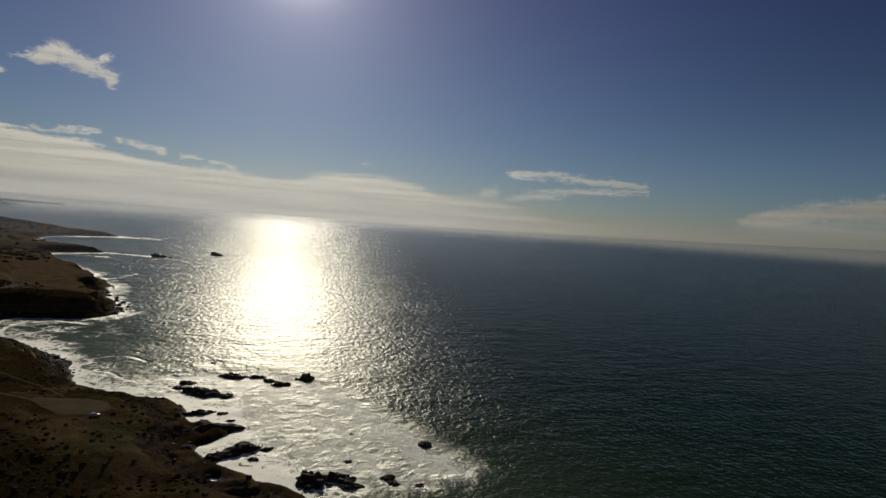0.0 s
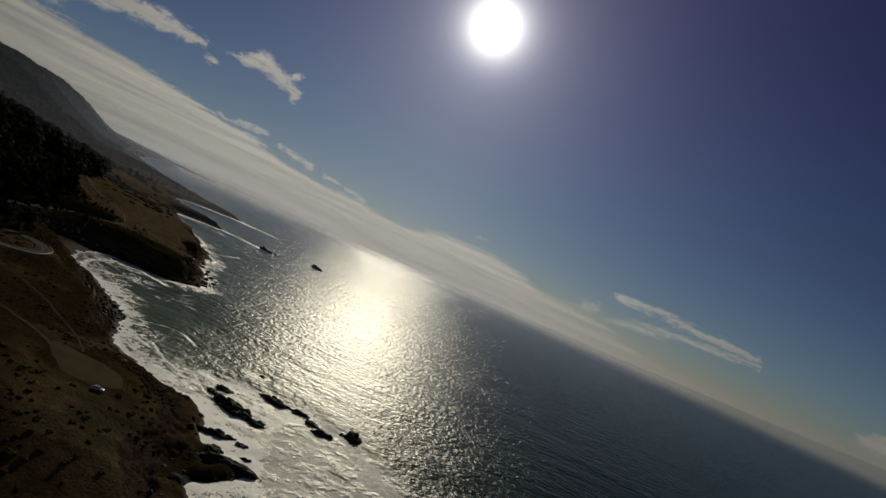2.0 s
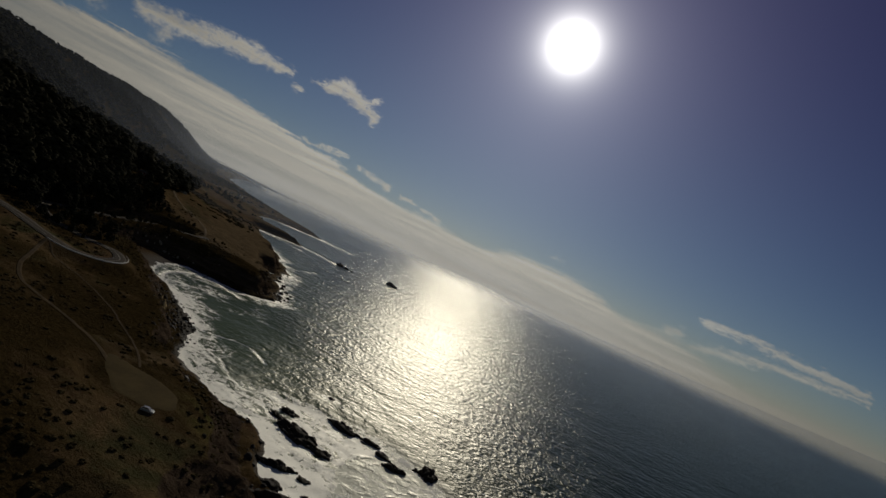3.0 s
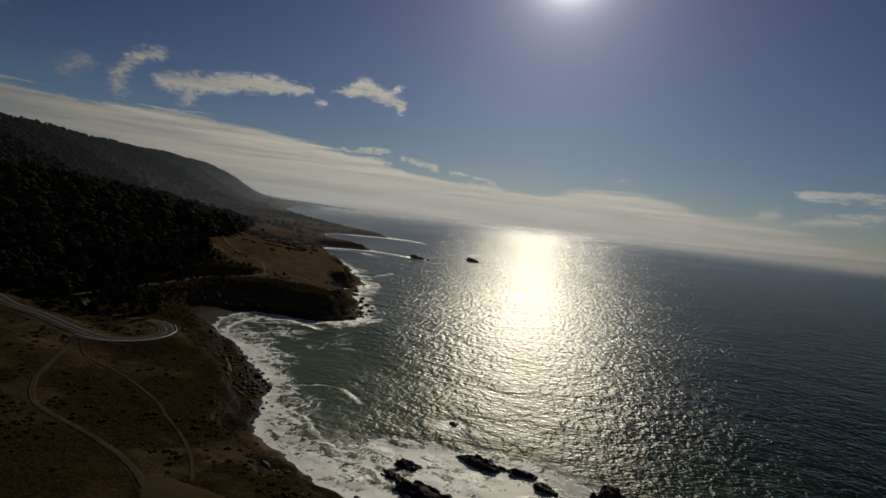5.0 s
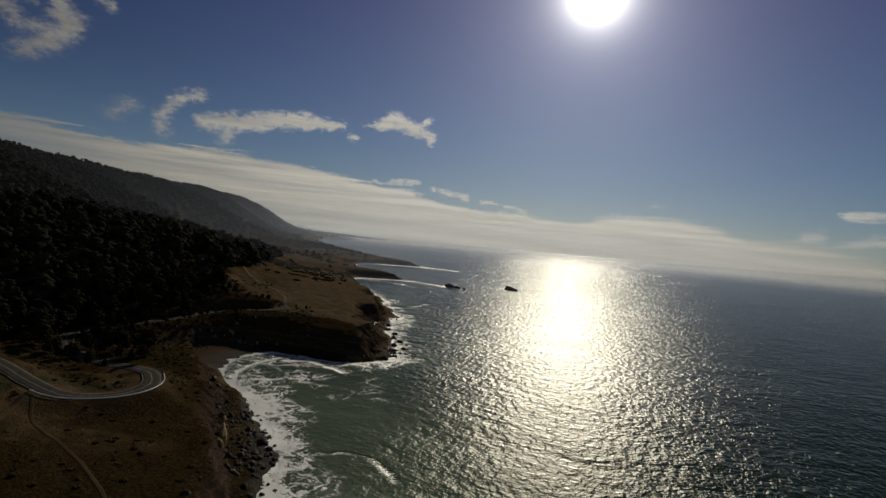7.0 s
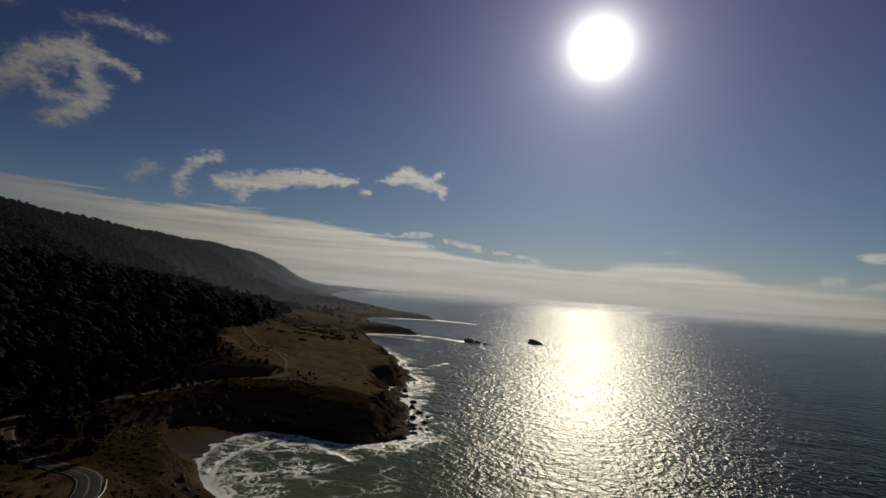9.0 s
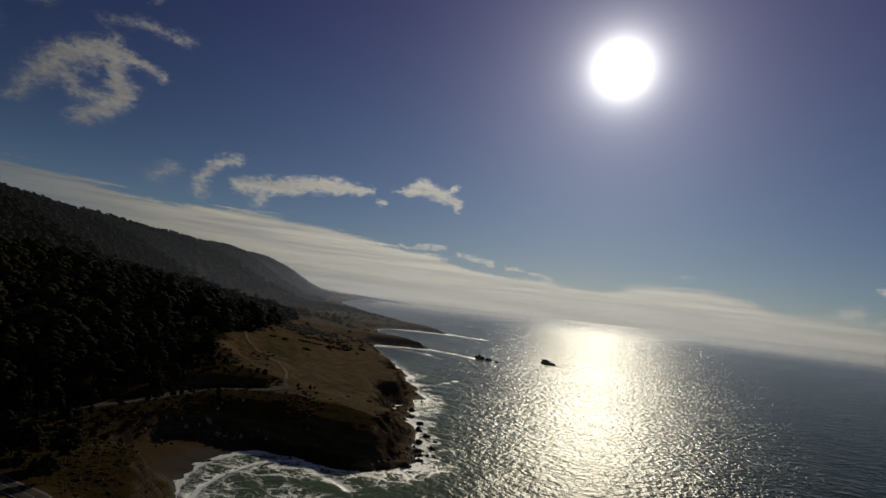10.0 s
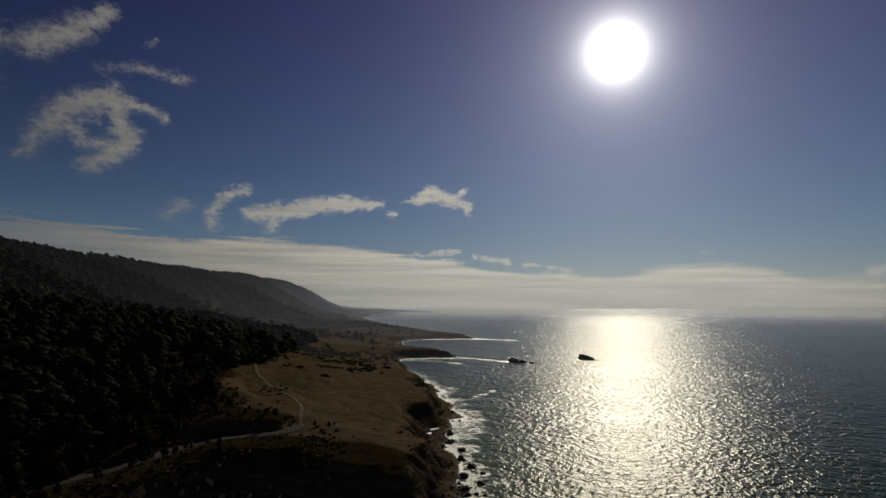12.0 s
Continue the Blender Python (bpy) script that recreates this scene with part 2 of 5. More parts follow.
def plain(name, colour, rough, metal=0.0, vary=0.25, scale=2.0, grain=12.0):
    """A worn surface: colour varied at two scales, with a fine bump."""
    m, n, s = material(name)
    p = n.add("ShaderNodeTexCoord").outputs["Object"]
    a, b = n.noise(p, scale, 4), n.noise(p, grain, 3)
    t = n.math("ADD", n.math("MULTIPLY", a, 0.65), n.math("MULTIPLY", b, 0.35))
    n.put(s.inputs["Base Color"], n.mix(n.step(t, 0.3, 0.7), [c * (1 - vary) for c in colour], [min(1, c * (1 + vary)) for c in colour]))
    s.inputs["Roughness"].default_value, s.inputs["Metallic"].default_value = rough, metal
    s.inputs["Specular IOR Level"].default_value = 0.5 if rough < 0.6 else 0.05
    bumped(n, s, b, 0.15, 0.02)
    return m


def ground_material():
    m, n, s = material("coast_ground")
    p = place(n)
    up = n.add("ShaderNodeSeparateXYZ")
    n.put(up.inputs[0], n.add("ShaderNodeNewGeometry").outputs["Normal"])
    xyz = n.add("ShaderNodeSeparateXYZ")
    n.put(xyz.inputs[0], p)
    broad, mid, fine = n.noise(p, 0.018, 5, 0.6), n.noise(p, 0.11, 5, 0.62), n.noise(p, 0.9, 5, 0.7)
    dry = n.mix(n.step(mid, 0.35, 0.65), (0.092, 0.061, 0.030), (0.146, 0.098, 0.048))
    dry = n.mix(n.step(n.noise(p, 0.035, 4, 0.6, 0.5), 0.45, 0.65), dry, (0.100, 0.062, 0.034))
    dry = n.mix(n.step(n.noise(n.scaled(p, (1, 1, 0), 0.7), 0.028, 4, 0.6, 0.8), 0.5, 0.66), dry, (0.062, 0.056, 0.026))
    dry = n.mix(n.add("ShaderNodeAttribute", attribute_name="meadow").outputs["Fac"], dry, n.mix(n.step(n.math("ADD", n.math("MULTIPLY", mid, 0.6), n.math("MULTIPLY", fine, 0.4)), 0.36, 0.64), (0.092, 0.067, 0.038), (0.156, 0.112, 0.064)))
    dry = n.mix(n.add("ShaderNodeAttribute", attribute_name="green").outputs["Fac"], dry, n.mix(fine, (0.050, 0.050, 0.014), (0.085, 0.080, 0.022)))
    scrub = n.mix(n.step(fine, 0.35, 0.65), (0.020, 0.014, 0.006), (0.052, 0.035, 0.014))
    patch = n.math("ADD", n.math("MULTIPLY", broad, 0.55), n.math("ADD", n.math("MULTIPLY", mid, 0.3), n.math("MULTIPLY", fine, 0.2)))
    wild = n.add("ShaderNodeAttribute", attribute_name="scrub").outputs["Fac"]
    turf = n.mix(n.step(n.math("ADD", patch, n.math("MULTIPLY", wild, 0.35)), 0.56, 0.72), dry, scrub)
    layers = n.noise(n.scaled(p, (0.05, 0.05, 0.5)), 1.0, 6, 0.65, 0.8)
    rock = n.ramp(n.math("ADD", n.math("MULTIPLY", layers, 0.7), n.math("MULTIPLY", fine, 0.3)),
                  [(0.3, (0.020, 0.014, 0.011)), (0.5, (0.054, 0.038, 0.026)), (0.64, (0.098, 0.068, 0.045)), (0.78, (0.20, 0.14, 0.085))])
    steep = n.step(n.math("ADD", up.outputs[2], n.math("MULTIPLY", n.math("SUBTRACT", mid, 0.5), 0.35)), 0.86, 0.72)
    craggy = n.add("ShaderNodeAttribute", attribute_name="rocky").outputs["Fac"]
    steep = n.math("MAXIMUM", steep, n.step(n.math("ADD", craggy, n.math("MULTIPLY", n.math("SUBTRACT", fine, 0.5), 0.7)), 0.4, 0.62))
    land = n.mix(steep, turf, rock)
    sand = n.mix(n.step(fine, 0.3, 0.7), (0.050, 0.032, 0.016), (0.078, 0.051, 0.026))
    beach = n.add("ShaderNodeAttribute", attribute_name="beach").outputs["Fac"]
    land = n.mix(n.step(n.math("ADD", beach, n.math("MULTIPLY", n.math("SUBTRACT", mid, 0.5), 0.4)), 0.35, 0.6), land, sand)
    wet = n.step(n.math("ADD", xyz.outputs[2], n.math("MULTIPLY", mid, 2.0)), 3.2, 1.2)
    dark = n.add("ShaderNodeMix", data_type="RGBA", blend_type="MULTIPLY")
    n.put(dark.inputs[0], wet)
    n.put(dark.inputs[6], land)
    dark.inputs[7].default_value = (0.42, 0.40, 0.40, 1)
    n.put(s.inputs["Base Color"], dark.outputs[2])
    n.put(s.inputs["Roughness"], n.math("SUBTRACT", 0.95, n.math("MULTIPLY", wet, 0.3)))
    n.put(s.inputs["Specular IOR Level"], n.math("MULTIPLY", wet, 0.08))
    bumped(n, s, n.math("MULTIPLY", n.math("ADD", n.math("MULTIPLY", fine, 0.7), n.math("MULTIPLY", mid, 1.6)), n.step(beach, 0.2, 0.6, 1.0, 0.12)), 0.9, 1.4)
    return m


OFFING, SEA_GLOSS, FAR_GLOSS = 0.455, 0.452, 0.286


def sea_material():
    m, n, s = material("sea_water")
    p = place(n)
    foam = n.add("ShaderNodeAttribute", attribute_name="foam").outputs["Fac"]
    shallow_glint = n.add("ShaderNodeAttribute", attribute_name="shallow_glint").outputs["Fac"]
    water = n.mix(shallow_glint, (0.005, 0.020, 0.010), (0.098, 0.128, 0.074))
    fine = n.noise(p, 0.75, 5, 0.65, 0.8)
    lace = n.noise(p, 0.12, 6, 0.62, 1.2)
    wander = n.add("ShaderNodeTexNoise")
    n.put(wander.inputs["Vector"], p)
    wander.inputs["Scale"].default_value, wander.inputs["Detail"].default_value = 0.09, 4
    bend = n.add("ShaderNodeVectorMath", operation="MULTIPLY_ADD")
    n.put(bend.inputs[0], wander.outputs["Color"])
    bend.inputs[1].default_value = (26, 26, 0)
    n.put(bend.inputs[2], p)
    thread = n.math("MULTIPLY", foam, n.step(lace, 0.32, 0.68, 0.04, 0.50))
    web = n.math("MAXIMUM", n.step(n.voronoi(bend.outputs[0], 0.075, "DISTANCE_TO_EDGE"), thread, 0.0),
                 n.math("MULTIPLY", n.step(n.voronoi(bend.outputs[0], 0.21, "DISTANCE_TO_EDGE"), thread, 0.0), 0.75))
    web = n.math("MULTIPLY", n.math("MULTIPLY", web, n.step(foam, 0.2, 0.6)), n.step(fine, 0.25, 0.6, 0.5, 1.0))
    solid = n.step(n.math("ADD", foam, n.math("ADD", n.math("MULTIPLY", n.math("SUBTRACT", lace, 0.5), 2.3), n.math("MULTIPLY", n.math("SUBTRACT", fine, 0.5), 1.3))), 0.76, 0.98)
    white = n.math("MAXIMUM", n.math("MULTIPLY", web, 0.95), n.math("MULTIPLY", solid, 0.95))
    white = n.step(white, 0.28, 0.88)
    cap = n.step(n.math("ADD", n.noise(n.scaled(p, (0.05, 0.14, 0.1)), 1.0, 6, 0.7), n.math("MULTIPLY", fine, 0.14)), 0.835, 0.87)
    white = n.math("MAXIMUM", white, n.math("MULTIPLY", cap, 0.8))
    # a milky film of spent foam lies on the pool behind the rocks
    film = n.math("MULTIPLY", n.add("ShaderNodeAttribute", attribute_name="film").outputs["Fac"], n.step(lace, 0.2, 0.75, 0.55, 1.0))
    water = n.mix(film, water, (0.36, 0.39, 0.33))
    calm = n.math("MINIMUM", n.math("ADD", n.math("MULTIPLY", foam, 0.85), n.math("MULTIPLY", film, 0.7)), 0.93)
    n.tree.nodes.remove(s)
    s = n.add("ShaderNodeBsdfDiffuse")
    n.put(s.inputs["Color"], n.mix(white, water, (0.86, 0.85, 0.78)))
    # the open sea is ruffled less finely than the water off the rocks
    from_shore = n.vmath("LENGTH", n.vmath("MULTIPLY", n.vmath("SUBTRACT", p, (-60, 250, 0)), (1, 1, 0)))
    ruffled = n.math("MULTIPLY_ADD", n.math("POWER", 2.718, n.math("DIVIDE", from_shore, -430.0)), SEA_GLOSS - FAR_GLOSS, FAR_GLOSS)
    gloss = n.add("ShaderNodeBsdfGlossy", distribution="BECKMANN")
    gloss.inputs["Color"].default_value = (0.72, 0.705, 0.65, 1)
    n.put(gloss.inputs["Roughness"], n.math("ADD", n.step(white, 0.0, 1.0, ruffled, 0.66), n.math("MULTIPLY", film, 0.24)))
    fresnel = n.add("ShaderNodeFresnel")
    fresnel.inputs["IOR"].default_value = 1.115
    both = n.add("ShaderNodeMixShader")
    froth = n.math("ADD", n.math("MULTIPLY", white, 0.19), n.math("MULTIPLY", film, 0.10))
    n.put(both.inputs[0], n.math("ADD", fresnel.outputs[0], froth, clamp=True))
    n.put(both.inputs[1], s.outputs[0])
    n.put(both.inputs[2], gloss.outputs[0])
    # far out the water turns transparent to imitate haze at the horizon
    haze_fade = n.add("ShaderNodeMixShader")
    n.put(haze_fade.inputs[0], n.step(n.vmath("LENGTH", n.vmath("MULTIPLY", p, (1, 1, 0))), 3100, 4950, 0.0, 0.72))
    n.put(haze_fade.inputs[1], both.outputs[0])
    n.put(haze_fade.inputs[2], n.add("ShaderNodeBsdfTransparent").outputs[0])
    n.put([k for k in n.tree.nodes if k.type == "OUTPUT_MATERIAL"][0].inputs[0], haze_fade.outputs[0])
    small = n.noise(n.scaled(p, (0.66, 0.50, 0.5), -0.25), 1.0, 1.5, 0.45, 0.4)
    chop = n.noise(n.scaled(p, (0.25, 0.18, 0.2), 0.35), 1.0, 2.0, 0.5, 0.2)
    middle = n.noise(n.scaled(p, (0.075, 0.115, 0.07), 0.25), 1.0, 1.5, 0.5, 0.15)
    long = n.noise(n.scaled(p, (0.030, 0.062, 0.03), 0.2), 1.0, 1.0, 0.4, 0.1)
    # the seas lengthen with the distance from the shore
    flat = n.vmath("MULTIPLY", n.vmath("SUBTRACT", p, (-60, 250, 0)), (1, 1, 0))
    stretch = n.math("ADD", 1.0, n.math("DIVIDE", from_shore, 560.0))
    shrunk = n.add("ShaderNodeVectorMath", operation="SCALE")
    n.put(shrunk.inputs[0], flat)
    n.put(shrunk.inputs["Scale"], n.math("DIVIDE", 1.0, stretch))
    shrunk = shrunk.outputs[0]
    offing = n.math("ADD", n.noise(n.scaled(shrunk, (0.40, 0.74, 1), 0.2), 1.0, 2.0, 0.55, 0.0), n.math("MULTIPLY", n.noise(n.scaled(shrunk, (0.16, 0.34, 1), 0.25), 1.0, 1.0, 0.5, 0.0), 0.6))
    offing = n.math("MULTIPLY", offing, n.math("MULTIPLY", n.math("POWER", stretch, 1.13), OFFING))
    gust = n.step(n.noise(n.scaled(p, (0.006, 0.012, 0.01), 0.3), 1.0, 3, 0.6), 0.3, 0.7, 0.75, 1.2)
    near_waves = n.math("ADD", n.math("MULTIPLY", chop, 1.06), n.math("MULTIPLY", small, 0.30))
    far_waves = n.math("ADD", n.math("MULTIPLY", long, 1.0), offing)
    waves = n.math("ADD", n.math("MULTIPLY", gust, n.math("ADD", near_waves, n.math("MULTIPLY", middle, 0.8))), far_waves)
    lee = n.add("ShaderNodeAttribute", attribute_name="lee").outputs["Fac"]
    waves = n.math("MULTIPLY", waves, n.math("MULTIPLY_ADD", lee, -0.72, 1.0))
    slope = bumped(n, s, n.math("ADD", n.math("MULTIPLY", waves, n.math("SUBTRACT", 1.0, calm)), n.math("MULTIPLY", n.math("MULTIPLY", white, fine), 0.22)), 1.0, 1.0)
    n.put(gloss.inputs["Normal"], slope)
    n.put(fresnel.inputs["Normal"], slope)
    return m


def rock_material():
    m, n, s = material("wet_sea_rock")
    p = place(n)
    layers, fine = n.noise(n.scaled(p, (0.25, 0.25, 0.9), 0.4), 1.0, 7, 0.66, 0.6), n.noise(p, 2.2, 5, 0.7)
    n.put(s.inputs["Base Color"], n.ramp(n.math("ADD", n.math("MULTIPLY", layers, 0.7), n.math("MULTIPLY", fine, 0.3)),
          [(0.25, (0.012, 0.010, 0.009)), (0.55, (0.040, 0.030, 0.022)), (0.8, (0.105, 0.078, 0.052))]))
    n.put(s.inputs["Roughness"], n.step(layers, 0.3, 0.7, 0.45, 0.85))
    s.inputs["Specular IOR Level"].default_value = 0.10
    bumped(n, s, n.math("ADD", layers, n.math("MULTIPLY", fine, 0.4)), 0.8, 0.8)
    return m


def leaf_material(name, dark, light, scale=0.5):
    m, n, s = material(name)
    p = place(n)
    own = n.add("ShaderNodeObjectInfo").outputs["Random"]
    isle = n.add("ShaderNodeNewGeometry").outputs["Random Per Island"]
    t = n.math("ADD", n.math("MULTIPLY", n.noise(p, scale, 5, 0.7), 0.6), n.math("ADD", n.math("MULTIPLY", own, 0.2), n.math("MULTIPLY", isle, 0.3)))
    n.put(s.inputs["Base Color"], n.mix(n.step(t, 0.3, 0.8), dark, light))
    s.inputs["Roughness"].default_value = 0.9
    s.inputs["Specular IOR Level"].default_value = 0.02
    bumped(n, s, n.noise(p, 2.5, 4, 0.7), 0.8, 0.4)
    return m


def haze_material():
    """Sea mist imitated on sheets: mostly clear, lit through by the sun, thinning upwards."""
    m = bpy.data.materials.new("haze_sheet")
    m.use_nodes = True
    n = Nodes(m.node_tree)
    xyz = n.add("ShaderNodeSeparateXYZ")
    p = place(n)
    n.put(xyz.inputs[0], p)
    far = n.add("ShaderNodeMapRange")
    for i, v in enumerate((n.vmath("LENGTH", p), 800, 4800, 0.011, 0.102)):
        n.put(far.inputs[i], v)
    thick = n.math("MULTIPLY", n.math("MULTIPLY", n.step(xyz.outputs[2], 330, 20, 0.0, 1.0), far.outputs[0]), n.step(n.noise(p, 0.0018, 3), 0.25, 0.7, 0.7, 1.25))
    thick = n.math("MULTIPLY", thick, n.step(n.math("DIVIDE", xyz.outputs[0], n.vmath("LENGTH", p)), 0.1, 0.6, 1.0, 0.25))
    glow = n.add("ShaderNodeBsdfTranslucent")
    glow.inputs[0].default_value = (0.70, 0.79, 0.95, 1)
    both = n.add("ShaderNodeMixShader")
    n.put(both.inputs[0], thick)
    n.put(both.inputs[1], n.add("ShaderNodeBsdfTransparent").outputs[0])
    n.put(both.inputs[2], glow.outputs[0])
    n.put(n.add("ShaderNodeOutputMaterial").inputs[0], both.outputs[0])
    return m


GROUND, SEA, ROCK = ground_material(), sea_material(), rock_material()
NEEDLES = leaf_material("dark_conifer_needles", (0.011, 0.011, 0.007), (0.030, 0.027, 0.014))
SCRUB = leaf_material("coastal_scrub_leaves", (0.024, 0.019, 0.009), (0.072, 0.052, 0.022), 0.9)
BARK = plain("rough_bark", (0.09, 0.065, 0.045), 0.9)
LOT = plain("oily_packed_dirt", (0.068, 0.048, 0.018), 0.95, 0, 0.25, 0.12, 1.5)
ASPHALT = plain("worn_asphalt", (0.054, 0.044, 0.034), 0.85, 0, 0.3, 0.25, 6)
LINE_PAINT = plain("faded_road_paint", (0.30, 0.28, 0.24), 0.7, 0, 0.15)
TRACK = plain("worn_track_dirt", (0.054, 0.036, 0.017), 0.95, 0, 0.35, 0.15, 2.0)
GALVANISED = plain("galvanised_steel", (0.72, 0.71, 0.68), 0.5, 0.1, 0.1)
TIMBER = plain("grey_weathered_timber", (0.24, 0.21, 0.18), 0.9)


# ---- shape of the coast ----
def lattice(i, j, seed):
    h = np.sin(i * 127.1 + j * 311.7 + seed * 74.7) * 43758.5453
    return h - np.floor(h)


def value_noise(x, y, seed):
    i, j = np.floor(x), np.floor(y)
    u, v = x - i, y - j
    u, v = u * u * (3 - 2 * u), v * v * (3 - 2 * v)
    a, b = lattice(i, j, seed), lattice(i + 1, j, seed)
    c, d = lattice(i, j + 1, seed), lattice(i + 1, j + 1, seed)
    return (a + (b - a) * u) * (1 - v) + (c + (d - c) * u) * v


def fbm(x, y, size, octaves=4, seed=0, gain=0.5):
    """Fractal noise from -1 to 1 with features of that size in metres."""
    total, weight, norm = 0.0, 1.0, 0.0
    for k in range(octaves):
        total = total + weight * (2 * value_noise(x / size + 17.3 * k, y / size - 9.1 * k, seed + k) - 1)
        norm += weight
        weight, size = weight * gain, size / 2.03
    return total / norm


def smooth(lo, hi, v):
    t = np.clip((v - lo) / (hi - lo), 0, 1)
    return t * t * (3 - 2 * t)


def spline(points, per=6):
    """A smooth line through the points (any number of columns)."""
    p = np.array(points, float)
    p = np.vstack([2 * p[0] - p[1], p, 2 * p[-1] - p[-2]])
    out = []
    for i in range(1, len(p) - 2):
        a, b, c, d = p[i - 1:i + 3]
        for t in np.arange(per) / per:
            out.append(0.5 * (2 * b + (c - a) * t + (2 * a - 5 * b + 4 * c - d) * t * t + (3 * b - a - 3 * c + d) * t ** 3))
    out.append(p[-2])
    return np.array(out)


def to_line(x, y, line):
    """Distance from points to a line, and the values of its further columns there."""
    shape = np.shape(x)
    x, y = np.ravel(x), np.ravel(y)
    a, b = line[:-1], line[1:]
    dx, dy = (b - a)[:, 0], (b - a)[:, 1]
    ll = dx * dx + dy * dy + 1e-9
    dist, rest = np.empty(len(x)), np.empty((len(x), line.shape[1] - 2))
    for s in range(0, len(x), 20000):
        px, py = x[s:s + 20000, None], y[s:s + 20000, None]
        t = np.clip(((px - a[:, 0]) * dx + (py - a[:, 1]) * dy) / ll, 0, 1)
        q = (px - a[:, 0] - t * dx) ** 2 + (py - a[:, 1] - t * dy) ** 2
        k = np.argmin(q, 1)
        r = np.arange(len(k))
        dist[s:s + 20000] = np.sqrt(q[r, k])
        tk = t[r, k][:, None]
        rest[s:s + 20000] = a[k, 2:] * (1 - tk) + b[k, 2:] * tk
    return dist.reshape(shape), rest.reshape(*shape, -1)


NEAR_COAST = [(-40, -800), (-20, -100), (10, 100), (22, 185), (12, 220), (-5, 232), (-22, 245), (-37, 264), (-21, 283), (-41, 298), (-48, 318),
              (-58, 334), (-77, 343), (-92, 350), (-108, 362), (-117, 376), (-131, 410), (-155, 441), (-176, 462), (-190, 476), (-210, 490),
              (-228, 518), (-234, 540), (-229, 560), (-217, 570), (-200, 572), (-178, 570), (-161, 578), (-153, 597), (-160, 628), (-168, 648),
              (-190, 690), (-205, 735), (-211, 792), (-240, 850), (-268, 900), (-300, 960), (-347, 1035)]
FAR_COAST = [(-385, 1095), (-425, 1160), (-430, 1215), (-400, 1240), (-360, 1262), (-378, 1300), (-440, 1350), (-530, 1450), (-600, 1600), (-590, 1720),
             (-520, 1772), (-472, 1805), (-495, 1850), (-600, 1950), (-760, 2150), (-980, 2421), (-1200, 2750), (-1450, 3100), (-1700, 3700),
             (-1800, 4080), (-1815, 4190), (-1930, 4330), (-2500, 4800), (-3400, 6000)]
COAST = spline(NEAR_COAST + FAR_COAST, 5)
ROAD = spline([(-420, 452, 30), (-330, 436, 22), (-288, 421, 19), (-261, 414, 18), (-233, 404, 17), (-213, 399, 16.5), (-203, 404, 16), (-198, 414, 15.5), (-199, 426, 15.5),
               (-207, 437, 15.3), (-219, 446, 14.6), (-242, 452, 13.0), (-272, 461, 12.0), (-300, 480, 12.0), (-314, 500, 12.5), (-311, 520, 13.2),
               (-302, 540, 14.2), (-296, 558, 15.2), (-293, 576, 16), (-290, 592, 16.5), (-281, 606, 17.5), (-267, 615, 18.5), (-256, 621, 19.7), (-252, 634, 20.5)], 8)
BEACH_BACK = spline([(-262, 490), (-266, 512), (-265, 526), (-259, 545), (-253, 563), (-236, 574), (-214, 578)], 6)
TRAIL_A = spline([(-224, 398), (-219, 388), (-204, 365), (-192, 346), (-179, 333), (-165, 327), (-149, 322.5), (-131, 315), (-119, 308), (-105, 297)], 8)
TRAIL_B = spline([(-222, 396), (-202, 380), (-181, 371), (-167, 365), (-149, 355), (-137, 345), (-127, 338), (-113, 324), (-103, 310)], 8)
DRIVE = spline([(-368, 744), (-352, 724), (-336, 707), (-319, 696), (-300, 686), (-283, 674), (-270, 658), (-261, 642), (-254, 634)], 6)
TURNOUT = (-91, 295)
CREST = spline([(-1000, 600, 146), (-1180, 880, 159), (-1344, 1184, 166), (-1560, 1800, 173), (-1749, 2442, 172), (-1950, 2850, 174), (-2127, 3238, 182), (-2260, 3650, 172), (-2280, 3950, 92), (-2150, 4200, 26)], 4)


def lift(x, y):
    """The far sea and shore climb a little, so that the horizon stands where it would many kilometres off."""
    r = np.hypot(x + 40, y - 200)
    return 58 * (np.clip(r - 1300, 0, None) / 3700) ** 2


def inland(x, y):
    """Distance to the shoreline, positive on land."""
    dist, _ = to_line(x, y, COAST)
    shape = np.shape(x)
    px, py = np.ravel(x), np.ravel(y)
    ring = np.vstack([COAST, [(-9000, 6000), (-9000, -800)]])
    inside = np.zeros(len(px), bool)
    for (x0, y0), (x1, y1) in zip(ring, np.roll(ring, -1, 0)):
        if y0 != y1:
            inside ^= ((y0 > py) != (y1 > py)) & (px < (x1 - x0) * (py - y0) / (y1 - y0) + x0)
    return np.where(inside.reshape(shape), dist, -dist)


def cove(x, y):
    return smooth(500, 516, y) * np.maximum(np.exp(-((x + 249) / 24) ** 2 - ((y - 536) / 32) ** 2), np.exp(-((x + 241) / 20) ** 2 - ((y - 557) / 20) ** 2))


def crooked(x, y):
    """Gullies and spurs that break up the shore of the headland."""
    return (11.0 * fbm(x, y, 38, 3, 27, 0.6) + 5.0 * fbm(x, y, 11, 3, 29, 0.6)) * smooth(582, 625, y) * smooth(1250, 1050, y)


def headland(x, y):
    return smooth(575, 610, y) * smooth(-390, -330, x) * smooth(1100, 1000, y)


